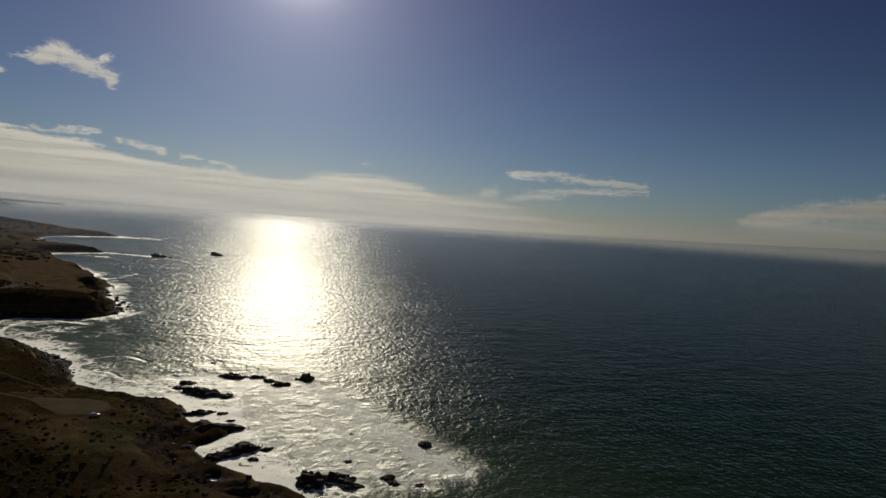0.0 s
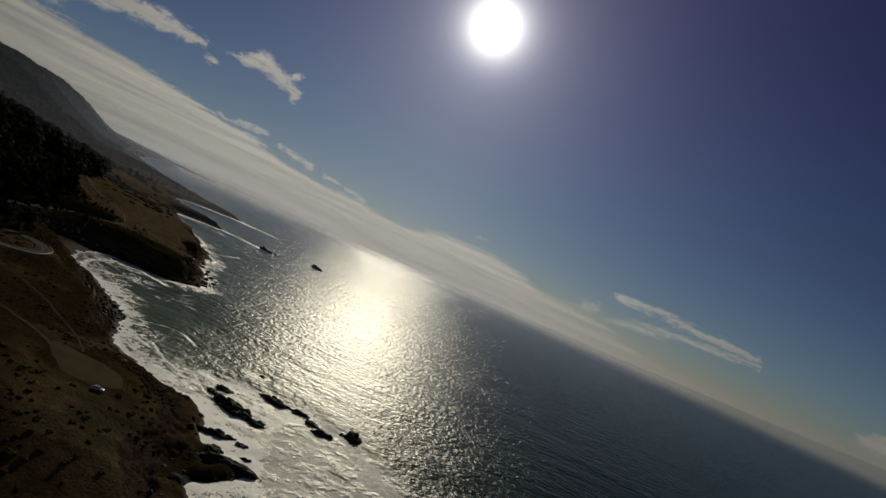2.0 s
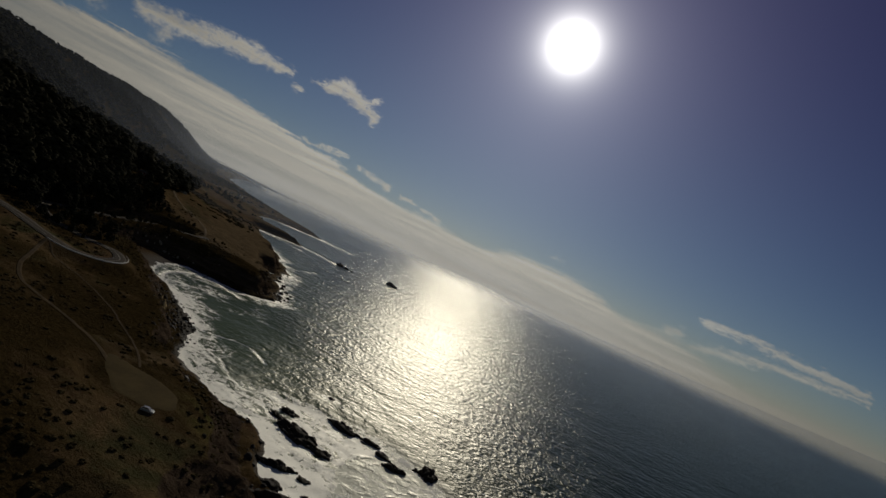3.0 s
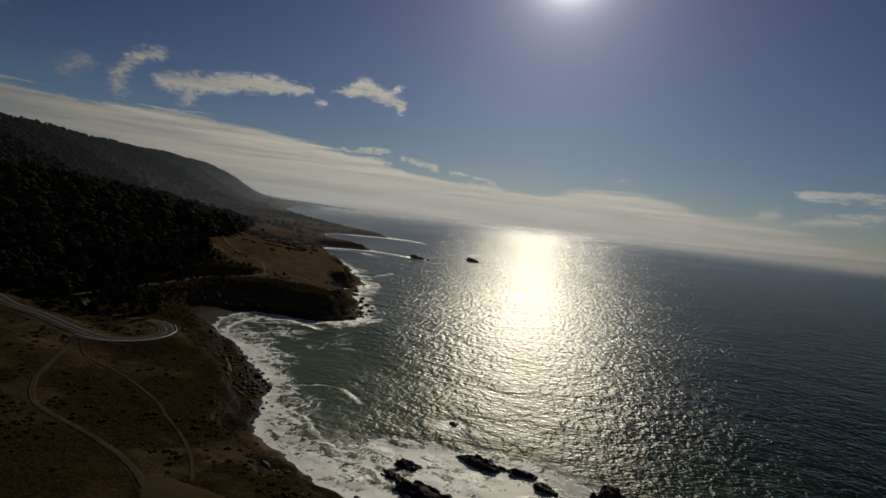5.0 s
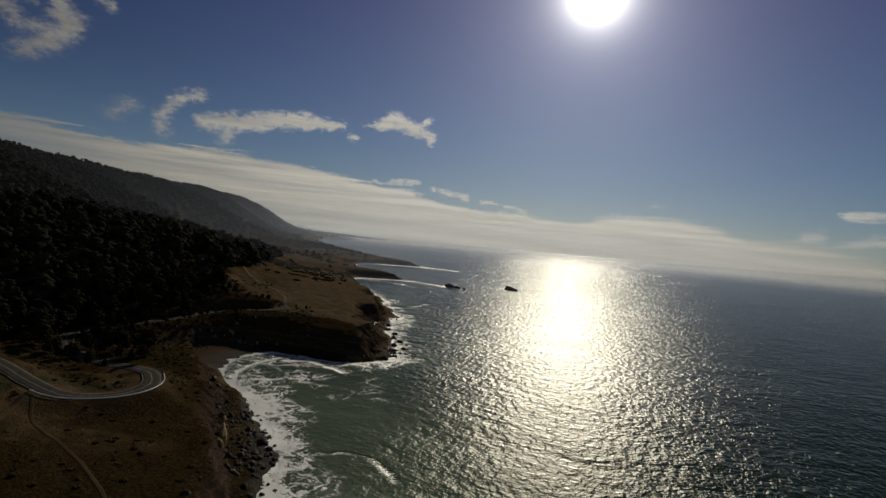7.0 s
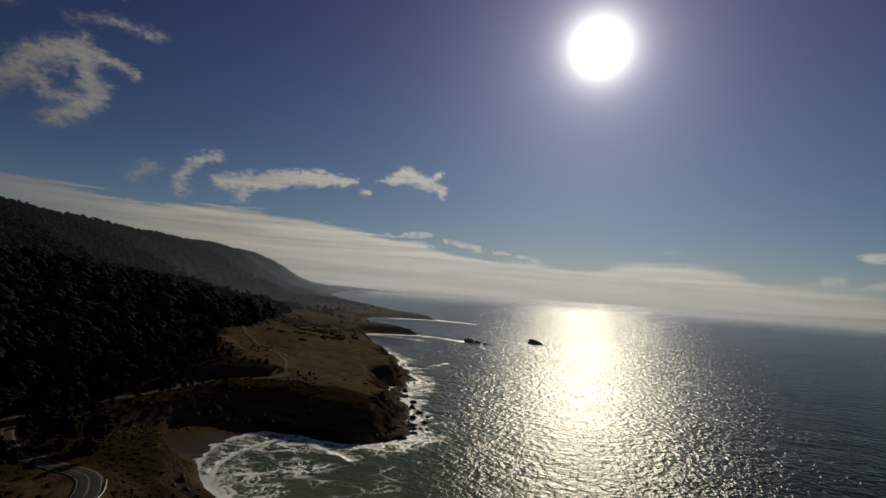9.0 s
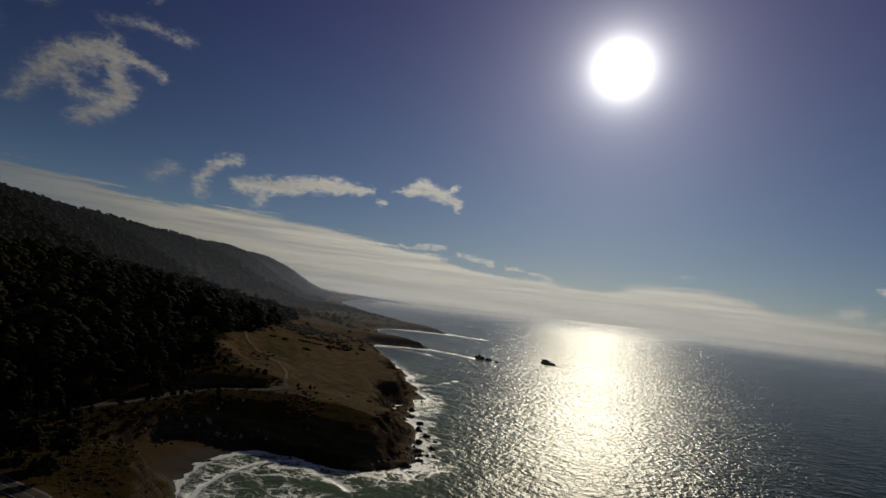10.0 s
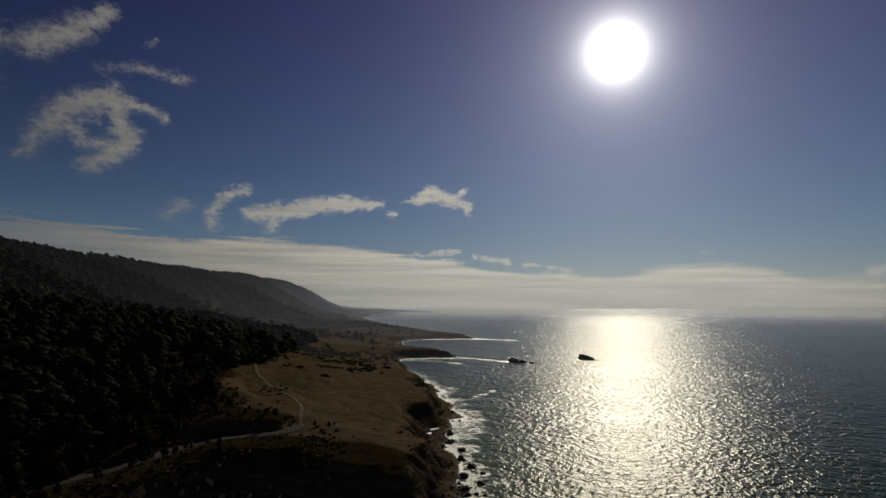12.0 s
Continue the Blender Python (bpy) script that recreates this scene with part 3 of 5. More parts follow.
def ground_height(x, y, d0):
    far = smooth(700, 1500, y)
    d = d0 + crooked(x, y) + fbm(x, y, 26, 4, 3) * (4.5 + 8 * far) + fbm(x, y, 10, 4, 9, 0.6) * 3.0 * (1 - 0.7 * far)
    beach = cove(x, y)
    apron = 4 + 2 * headland(x, y) + 3 * fbm(x, y, 40, 2, 5) + 26 * smooth(0.02, 0.35, beach) + 12 * np.exp(-((x + 152) ** 2 + (y - 428) ** 2) / 40 ** 2) + 5 * np.exp(-((x + 110) ** 2 + (y - 358) ** 2) / 22 ** 2)
    low = np.where(d > 0, 2.6 * smooth(0, 1, d / apron) + 0.9 * np.clip(fbm(x, y, 5, 3, 21), 0, 1) * (1 - beach), 0.22 * np.clip(d, -40, 0))
    wall = 13 + 7 * fbm(x, y, 18, 3, 11) + 10 * far + 9 * headland(x, y) + 9 * smooth(345, 315, y)
    rise = smooth(0, 1, (d - apron) / wall) ** 0.85
    base = 7.5 + 5.5 * smooth(430, 560, y) - 3 * far
    top = base + (0.085 + 0.045 * smooth(430, 560, y)) * (1 - 0.55 * far) * np.clip(d, 0, 110)
    top = np.maximum(top - 0.31 * np.clip(240 + 14 * fbm(x, y, 40, 2, 13) - y, 0, None), 4.5)
    cap = np.interp(y, [-500, 300, 700, 850, 1000, 1300, 2000, 5000], [60, 70, 82, 72, 50, 18, 16, 15])
    steep = np.clip(d - 112, 0, None) * 0.27
    hill = cap * (1 - np.exp(-steep / cap)) * (1 + 0.16 * fbm(x, y, 150, 3, 31))
    crest_off, crest_z = to_line(x, y, CREST)
    ridge = crest_z[..., 0] * (np.exp(-(crest_off / 400) ** 2) + 0.12 * np.exp(-(crest_off / 900) ** 2)) * smooth(60, 600, d) * (1 + 0.085 * fbm(x, y, 380, 5, 41, 0.6) + 0.035 * fbm(x, y, 130, 3, 43))
    valley = np.exp(-((y - 513 - 0.3 * (x + 250)) / 34) ** 2) * smooth(-236, -270, x)
    inner = top + np.maximum(hill, ridge) + (0.7 * fbm(x, y, 14, 4, 51) + 1.6 * fbm(x, y, 60, 3, 61)) * (1 - 0.6 * headland(x, y))
    inner = inner + (np.minimum(inner, 10 + 0.16 * np.clip(-270 - x, 0, None)) - inner) * valley
    crag = np.abs(fbm(x, y, 9, 4, 15, 0.6)) * (1 - 0.5 * headland(x, y)) + headland(x, y) * np.abs(fbm(x, y, 19, 4, 17, 0.6))
    z = low + (inner - low) * rise - (7.5 + 9 * headland(x, y)) * crag * rise * (1 - rise) * 4 * (0.5 + 0.5 * (1 - far)) * (1 - smooth(0.1, 0.5, beach))
    # behind the beach the cliff is laid back into a bushy slope
    back, _ = to_line(x, y, BEACH_BACK)
    slope = 3.2 + 0.64 * back + 1.2 * fbm(x, y, 12, 3, 19)
    laid = smooth(-216, -232, x) * smooth(-330, -300, x) * smooth(508, 520, y) * (d0 > 8)
    z = z + (np.minimum(z, slope) - z) * laid
    # the road is benched into the slope, the turnout is level
    off, at = to_line(x, y, ROAD)
    w = 1 - smooth(5.5, 17, off)
    z = z + (at[..., 0] - 0.12 - z) * w
    # the knoll inside the bend
    z = z + 2.8 * np.exp(-((x + 232) / 15) ** 2 - ((y - 427) / 7) ** 2) * smooth(5, 9, off)
    w = 1 - smooth(15, 24, np.hypot((x - TURNOUT[0]) * 0.95, y - TURNOUT[1]))
    z = z + (11.5 - z) * w * (rise > 0.4)
    return z + lift(x, y), d, rise


def lines(*spans):
    """Grid lines: spans of (start, stop, step, growth of the step)."""
    out = []
    for start, stop, step, grow in spans:
        v, k = start, step
        while (v < stop) if step > 0 else (v > stop):
            out.append(v)
            v, k = v + k, k * grow
    return np.array(sorted(set(np.round(out, 3))))


def grid_mesh(name, xs, ys, z, material, values, keep=None):
    nx, ny = len(xs), len(ys)
    X, Y = np.meshgrid(xs, ys)
    me = bpy.data.meshes.new(name)
    me.vertices.add(nx * ny)
    me.vertices.foreach_set("co", np.stack([X, Y, z], -1).ravel())
    i = (np.arange(ny - 1)[:, None] * nx + np.arange(nx - 1)).ravel()
    if keep is not None:
        i = i[keep.ravel()[i]]
    quads = np.stack([i, i + 1, i + nx + 1, i + nx], 1).ravel()
    me.loops.add(len(quads))
    me.loops.foreach_set("vertex_index", quads)
    me.polygons.add(len(quads) // 4)
    me.polygons.foreach_set("loop_start", np.arange(0, len(quads), 4))
    me.polygons.foreach_set("use_smooth", np.ones(len(quads) // 4, bool))
    for key, v in values.items():
        me.attributes.new(key, "FLOAT", "POINT").data.foreach_set("value", np.ravel(v).astype(np.float32))
    me.materials.append(material)
    me.update(calc_edges=True)
    return me


def forest_edge(x, y, d):
    """1 where the wood stands: the hillside behind the road and beyond the cove."""
    edge = np.where(y < 640, -236 - 26 * smooth(470, 500, y) - 8 * fbm(y, x * 0, 40, 2, 71), -315 - 0.47 * (y - 640)) + 14 * fbm(x, y, 45, 3, 73)
    inside = smooth(0, 10, edge - x) * smooth(438, 446, y + 0.10 * (x + 260)) * (1 - smooth(980, 1130, y + 0.45 * np.minimum(x + 450, 0)))
    open_ground = np.exp(-((x + 384) / 15) ** 2 - ((y - 682) / 22) ** 2)
    return inside * (open_ground < 0.4)


GX = lines((-330, 70, 1.6, 1), (-331.6, -5200, -1.8, 1.045), (70, 420, 6, 1.12))
GY = lines((150, 700, 1.6, 1), (148, -800, -2, 1.06), (700, 1350, 4, 1.004), (1355, 5600, 8, 1.02))
TX, TY = np.meshgrid(GX, GY)
TD = inland(TX, TY)
TZ, TDN, TRISE = ground_height(TX, TY, TD)


def ground_at(x, y):
    """The height of the ground sheet at points, between its grid lines."""
    x, y = np.asarray(x, float), np.asarray(y, float)
    i = np.clip(np.searchsorted(GX, x) - 1, 0, len(GX) - 2)
    j = np.clip(np.searchsorted(GY, y) - 1, 0, len(GY) - 2)
    u, v = (x - GX[i]) / (GX[i + 1] - GX[i]), (y - GY[j]) / (GY[j + 1] - GY[j])
    return (TZ[j, i] * (1 - u) + TZ[j, i + 1] * u) * (1 - v) + (TZ[j + 1, i] * (1 - u) + TZ[j + 1, i + 1] * u) * v


beach_mark = cove(TX, TY) * (TDN < 40) + 0.8 * np.exp(-((TX + 108) ** 2 + (TY - 358) ** 2) / 18 ** 2) * (TDN < 7)
south = smooth(575, 540, TY) * smooth(-330, -300, TX) * (0.75 + 0.25 * smooth(245, 285, TY))
# last term: bushes of the cove cliff, its shade also put into their colour
wild_mark = functools.reduce(np.maximum, (forest_edge(TX, TY, TD), smooth(150, 215, TD) * smooth(-330, -360, TX), south * (0.6 + 0.75 * fbm(TX, TY, 45, 3, 77)), 0.95 * smooth(-172, -182, TX) * smooth(538, 548, TY) * smooth(622, 606, TY) * smooth(-310, -295, TX)))
green_mark = np.exp(-((TX + 68) / 15) ** 2 - ((TY - 298 + 0.5 * (TX + 68)) / 10) ** 2) * smooth(-0.5, 0.1, fbm(TX, TY, 9, 3, 57))
# the trodden grass round the turnout is pale and open
open_mark = 0.9 * np.exp(-(((TX + 116) + 0.4 * (TY - 326)) / 34) ** 2 - ((TY - 326) / 15) ** 2) * smooth(-0.5, 0.1, fbm(TX, TY, 14, 3, 58))
ground = tagged(new("ground", grid_mesh("ground", GX, GY, TZ, GROUND, {"beach": beach_mark, "rocky": smooth(0.0, 0.25, TRISE) * smooth(1.0, 0.8, TRISE), "scrub": np.clip(wild_mark * (1 - green_mark) * (1 - open_mark), 0, 1),
                    "meadow": np.maximum(headland(TX, TY) * smooth(-335, -240, TX - 0.3 * (640 - TY)), open_mark), "green": green_mark}, (TD > -90) | (TY < 1400))),
                "rugged coastal land with dry brown grass, dark scrub and rocky cliffs", "ground", kind="structure")

# ---- sea rocks: x, y, length, width, height, heading in degrees ----
SKERRIES = [(-43, 346, 17, 7, 3.2, -22), (-30, 340, 8, 4, 1.8, -10), (-27, 378, 15, 5, 2.2, -20), (-14, 376, 10, 4, 1.8, -15), (-6, 369, 8, 4, 1.6, -35), (1, 360, 9, 4, 2.0, -12),
            (17, 370, 9, 7, 3.4, 10), (-40, 312, 11, 4, 2.0, 8), (-28, 311, 5, 3, 1.2, 0), (-30, 287, 22, 7, 3.6, 12), (-17, 261, 15, 6, 3.0, 20), (-27, 255, 9, 4, 2.0, 5),
            (-9, 251, 5, 3, 1.3, 0), (-3, 262, 5, 3, 1.2, 30), (-36, 297, 7, 4, 1.8, 0), (14, 226, 9, 8, 3.6, 40), (25, 228, 11, 6, 2.8, -20), (31, 221, 7, 4, 2.0, -15), (47, 226, 5, 3, 1.4, 10),
            (49, 221, 4, 3, 1.2, 0), (72, 257, 5, 4, 2.0, 0), (60, 218, 3, 2, 0.9, 0), (32, 244, 4, 2.5, 0.9, 0), (-54, 366, 8, 4, 2.0, -20), (-45, 412, 4, 3, 1.4, 20), (-58, 357, 7, 3, 1.6, -30), (-23, 300, 4, 2, 0.8, 0),
            (38, 275, 3, 2, 0.7, 0),
            (-156, 592, 6, 4, 3.0, 20), (-153, 606, 5, 4, 2.4, 60), (-159, 622, 7, 4, 3.0, 80), (-154, 634, 4, 3, 2.0, 0), (-165, 641, 8, 5, 3.4, 100), (-166, 660, 6, 4, 2.5, 110),
            (-175, 672, 7, 4, 3.0, 100), (-180, 690, 6, 4, 2.5, 90), (-192, 706, 7, 4, 3.0, 80), (-148, 618, 3, 2, 1.2, 0), (-157, 650, 3, 2, 1.5, 0), (-199, 728, 6, 4, 3.0, 90)]
STACKS = [(-250, 1224, 17, 12, 8.5, 0), (-236, 1222, 12, 9, 5.0, 10), (-222, 1212, 7, 5, 2.2, 0), (-146, 1310, 24, 13, 8.0, -8)]

# ---- the sea ----
SX = lines((-300, 150, 1.5, 1), (-302, -3200, -2.4, 1.05), (150, 6500, 3, 1.035))
SY = lines((150, 700, 1.5, 1), (148, -900, -2.4, 1.06), (700, 1400, 4, 1.003), (1404, 6200, 6, 1.03))
WX, WY = np.meshgrid(SX, SY)
off_shore = -inland(WX, WY)
rough_shore = off_shore - crooked(WX, WY) - fbm(WX, WY, 26, 4, 3) * 4.5
rock_foam = np.zeros_like(WX)
for rx, ry, rl, rw, rh, _ in SKERRIES + STACKS:
    rock_foam = np.maximum(rock_foam, np.exp(-(np.hypot(WX - rx, WY - ry) / (rl * 0.75 + 5)) ** 2))
foam = 0.86 * np.exp(-np.clip(rough_shore, 0, None) / 10) + 0.42 * np.exp(-np.clip(rough_shore, 0, None) / 42) * smooth(-0.5, 0.4, fbm(WX, WY, 55, 3, 81))
foam = foam * (1 - 0.38 * np.exp(-((WX + 195) / 50) ** 2 - ((WY - 535) / 45) ** 2) * smooth(-0.6, 0.5, fbm(WX, WY, 14, 3, 80)))
foam = np.maximum(foam, 0.7 * rock_foam)
foam = foam + (0.62 + 0.5 * fbm(WX, WY, 24, 3, 87)) * np.exp(-((WX + 18) / 36) ** 2 - ((WY - 305) / 75) ** 2) + (0.5 + 0.5 * fbm(WX, WY, 24, 3, 88)) * np.exp(-((WX - 25) / 44) ** 2 - ((WY - 262) / 48) ** 2)
foam = foam + 0.36 * np.exp(-((WX + 155) / 62) ** 2 - ((WY - 470) / 90) ** 2) * smooth(-0.6, 0.3, fbm(WX, WY, 40, 3, 83))
foam = foam + 0.5 * np.exp(-np.clip(rough_shore, 0, None) / 24) * smooth(580, 610, WY) * smooth(1100, 900, WY) * smooth(-0.5, 0.4, fbm(WX, WY, 30, 3, 78))
foam = foam + 0.28 * np.exp(-((WX + 112) / 52) ** 2 - ((WY - 425) / 62) ** 2) * smooth(-0.4, 0.4, fbm(WX, WY, 34, 3, 79))
foam = foam + (0.20 * np.exp(-((WX + 192) / 34) ** 2 - ((WY - 522) / 42) ** 2) + 0.20 * np.exp(-((WX + 168) / 30) ** 2 - ((WY - 478) / 40) ** 2)) * smooth(-0.7, 0.4, fbm(WX, WY, 22, 3, 76))
clear_water = np.exp(-((WX + 118) / 24) ** 2 - ((WY - 445) / 30) ** 2)
foam = foam + 0.20 * np.exp(-((WX + 165) / 55) ** 2 - ((WY - 485) / 75) ** 2) * smooth(-0.5, 0.3, fbm(WX, WY, 18, 3, 75))
foam = foam * (1 - 0.75 * clear_water)
# the spent wave lies on the beach as a sheet of froth, combed into streaks by the backwash
swash = np.exp(-(np.clip(off_shore, 0, None) / 14) ** 4) * np.exp(-(((WX + 224) / 26) ** 2 + ((WY - 530) / 38) ** 2) ** 2)
ray, reach = np.arctan2(WY - 528, WX + 178), np.hypot(WX + 178, WY - 528)
combed = fbm(ray * 46 + 0.1 * reach, reach * 0.12, 1.0, 4, 74, 0.6)
foam = foam * (1 - 0.75 * swash * smooth(0.5, 4.0, off_shore)) + swash * (0.40 + 0.55 * combed)
# breakers: a bent line in the bay, one along the beach, long ones off the far points
BREAKERS = [(spline([(-127, 426), (-117, 434), (-108, 435), (-99, 430), (-89, 419)], 8), 1.2, 0.55), (spline([(-108, 397), (-95, 380), (-83, 373), (-62, 366)], 8), 1.5, 0.6),
            (spline([(-205, 493), (-214, 512), (-217, 531), (-214, 555), (-204, 565)], 8), 1.5, 1.1), (spline([(-208, 552), (-194, 558), (-176, 552), (-166, 546)], 8), 2.6, 0.9),
            (spline([(-430, 1225), (-330, 1255), (-262, 1225)], 6), 20, 0.62), (spline([(-560, 1740), (-440, 1800), (-350, 1770)], 6), 34, 0.66), (spline([(-440, 1190), (-350, 1190), (-300, 1150)], 6), 12, 0.55),
            (spline([(-1750, 3950), (-1700, 4120), (-1550, 4180)], 6), 70, 0.85), (spline([(-255, 850), (-225, 870), (-215, 930)], 6), 9, 0.4), (spline([(-900, 2250), (-800, 2180), (-640, 2080)], 6), 40, 0.7)]
for line, width, amount in BREAKERS:
    off, _ = to_line(WX, WY, line)
    broken = 0.8 + 0.4 * fbm(WX, WY, 12, 2, 85) if width < 6 else 0.25 + 1.5 * np.clip(fbm(WX, WY, 4 * width + 20, 4, 85, 0.65) + 0.25, 0, 1)
    foam = foam + amount * np.exp(-(off / width) ** 2) * broken
# surf piles up between the bluff and a curved edge; beyond the edge lies a pool with a thin milky film
edge = np.interp(WY, (215, 228, 244, 255, 269, 287, 311, 334, 349, 372, 395), (26, 18, 8, 2, -5, -12, -18, -21, -17, -4, -8))
outer = np.interp(WY, (225, 281, 296, 330, 364, 386, 400), (88, 72, 60, 48, 28, -2, -20)) + 9 * fbm(WX, WY, 30, 3, 89)
span = smooth(208, 236, WY + 22 * fbm(WX, WY, 24, 3, 73)) * smooth(402, 375, WY)
surf = smooth(1.5, -1.5, WX - edge + 2.5 * fbm(WX, WY, 9, 3, 84)) * span
film = smooth(-1.5, 1.5, WX - edge) * smooth(14, -10, WX - outer) * span
# at the south end of the bay the surf thins out to a streaky veil
veil = np.exp(-(((WX + 92) + 0.6 * (WY - 380)) / 26) ** 2 - ((WY - 380) / 26) ** 2) * smooth(6, 16, rough_shore) * smooth(-0.5, 0.2, fbm(WX + 0.5 * WY, 3 * WY, 26, 3, 77))
foam = np.maximum(foam * (1 - 0.6 * film) * (1 - 0.45 * veil), surf * (1.0 + 0.5 * fbm(WX, WY, 11, 3, 86)) * (1 - 0.6 * veil))
foam = np.maximum(foam, film * (0.34 + 0.7 * fbm(WX, WY, 7, 4, 82, 0.7) + 0.5 * smooth(12, -14, WX - outer) * smooth(-30, -4, WX - outer)))
# pale shallows; the headland term imitates wide sun glitter in the water colour
shallow_glint = np.clip(np.exp(-np.clip(off_shore, 0, None) / 60) + 0.9 * np.exp(-((WX + 130) / 82) ** 2 - ((WY - 440) / 100) ** 2) + 0.5 * np.exp(-np.clip(off_shore, 0, None) / 130) * smooth(560, 640, WY) * smooth(1100, 900, WY) + 0.10 * np.exp(-((WX - 80) / 150) ** 2 - ((WY - 180) / 140) ** 2), 0, 1)
lee = np.exp(-((WX + 160) / 62) ** 2 - ((WY - 478) / 82) ** 2)
near = smooth(900, 500, WY) * smooth(420, 150, WX)
SEA_Z = lift(WX, WY) + near * (0.30 * fbm(WX, WY, 15, 3, 91) + 0.35 * fbm(WX + 0.4 * WY, WY * 2.2, 60, 2, 93)) + 0.5 * np.clip(foam - 0.3, 0, 0.6) * fbm(WX, WY, 7, 2, 95) * near
sea = tagged(new("water", grid_mesh("water", SX, SY, SEA_Z, SEA, {"foam": np.clip(foam, 0, 1.4), "shallow_glint": shallow_glint, "film": np.clip(film + 0.3 * veil, 0, 1), "lee": lee})),
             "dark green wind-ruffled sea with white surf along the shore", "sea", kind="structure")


# ---- helpers for things ----
def mesh_of(name, verts, faces, material, flat=True):
    me = bpy.data.meshes.new(name)
    verts, faces = np.asarray(verts, np.float32), np.asarray(faces, np.int32)
    k = faces.shape[1]
    me.vertices.add(len(verts))
    me.vertices.foreach_set("co", verts.ravel())
    me.loops.add(faces.size)
    me.loops.foreach_set("vertex_index", faces.ravel())
    me.polygons.add(len(faces))
    me.polygons.foreach_set("loop_start", np.arange(0, faces.size, k))
    if not flat:
        me.polygons.foreach_set("use_smooth", np.ones(len(faces), bool))
    me.materials.append(material)
    me.update(calc_edges=True)
    return me


def part(name, bm, material, parent, label=""):
    """Links a bmesh or mesh as one mesh object under its thing."""
    if isinstance(bm, bmesh.types.BMesh):
        me = bpy.data.meshes.new(name)
        bm.normal_update()
        bm.to_mesh(me)
        bm.free()
        me.materials.append(material)
    else:
        me = bm
    ob = new(name, me)
    ob.parent = parent
    return tagged(ob, label) if label else ob


def thing(name, at, label, category, group="", kind="", turn=0.0):
    ob = new(name)
    ob.matrix_world = pose(*at, 0, 0, turn)
    return tagged(ob, label, category, group, kind)


def ico(level):
    bm = bmesh.new()
    bmesh.ops.create_icosphere(bm, subdivisions=level, radius=1)
    bm.verts.ensure_lookup_table()
    v = np.array([p.co for p in bm.verts])
    f = np.array([[q.index for q in p.verts] for p in bm.faces])
    bm.free()
    return v, f


ICO = {k: ico(k) for k in (1, 2, 3, 4, 5)}


def box(bm, sx, sy, sz, at=(0, 0, 0), bevel=0.0, taper=1.0):
    got = bmesh.ops.create_cube(bm, size=1)["verts"]
    for v in got:
        t = taper if v.co.z > 0 else 1.0
        v.co = Vector((v.co.x * sx * t + at[0], v.co.y * sy * t + at[1], v.co.z * sz + at[2]))
    if bevel:
        edges = list({e for v in got for e in v.link_edges})
        bmesh.ops.bevel(bm, geom=edges, offset=bevel, segments=2, affect="EDGES")
    return bm


def noise3(v, scale, seed):
    return np.array([noise.fractal(Vector(p) * scale + Vector((seed * 7.7, seed * 3.1, -seed * 5.3)), 0.9, 2.1, 5) for p in v])


def rock_mesh(name, length, width, height, seed, level=4, broken=0.0):
    """A craggy sea rock: tilted strata, broken edges, a flat foot below the water."""
    v, f = ICO[level]
    r = random.Random(seed)
    n1 = noise3(v, 1.3, seed)
    n2 = noise3(v, 4.5, seed + 50)
    rad = 1 + 0.42 * n1 + 0.16 * n2
    p = v * rad[:, None]
    tilt = r.uniform(-0.5, 0.5)
    z = p[:, 2] + tilt * p[:, 0] * 0.6
    z = z + 0.10 * np.sin(z * 9 + p[:, 0] * 4)
    z = z - broken * np.clip(np.sin(p[:, 0] * 3.6 + 6 * n1 + p[:, 1] * 2 + seed), 0, 1) ** 1.5 - 0.5 * broken * np.clip(np.sin(p[:, 1] * 5 + p[:, 0] * 1.5 + seed * 2), 0, 1)
    p = np.stack([p[:, 0] * length / 2, p[:, 1] * width / 2, np.where(z > 0, z * height * 0.85, z * 2.0)], 1)
    return mesh_of(name, p, f, ROCK)


def strip_mesh(name, line, left, right, material, raise_by, step=1.2, heights=None, thick=0.25):
    """A ribbon that follows a line, between two offsets from it (a number or one for each point), with a skirt at both edges."""
    line = np.asarray(line, float)
    seg = np.hypot(*np.diff(line[:, :2], axis=0).T)
    s = np.r_[0, np.cumsum(seg)]
    t = np.linspace(0, s[-1], max(2, int(s[-1] / step)))
    p = np.stack([np.interp(t, s, line[:, k]) for k in range(line.shape[1])], 1)
    d = np.gradient(p[:, :2], axis=0)
    d /= np.hypot(*d.T)[:, None]
    side = np.stack([d[:, 1], -d[:, 0]], 1)
    jag = 0.18 * fbm(t, t * 0, 5, 2, 3)
    rows = []
    across = np.linspace(left, right, 5)
    for k, a in enumerate(across):
        shift = a + (jag if heights is None and k in (0, 4) else 0 * jag)
        q = p[:, :2] + side * shift[:, None]
        z = (ground_at(q[:, 0], q[:, 1]) if heights is None else p[:, heights]) + raise_by
        rows.append(np.c_[q, z])
    rows = [rows[0] - (0, 0, thick)] + rows + [rows[-1] - (0, 0, thick)]
    n, m = len(t), len(rows)
    verts = np.stack(rows, 1).reshape(-1, 3)
    i = (np.arange(n - 1)[:, None] * m + np.arange(m - 1)).ravel()
    return mesh_of(name, verts, np.stack([i, i + 1, i + m + 1, i + m], 1), material, False)


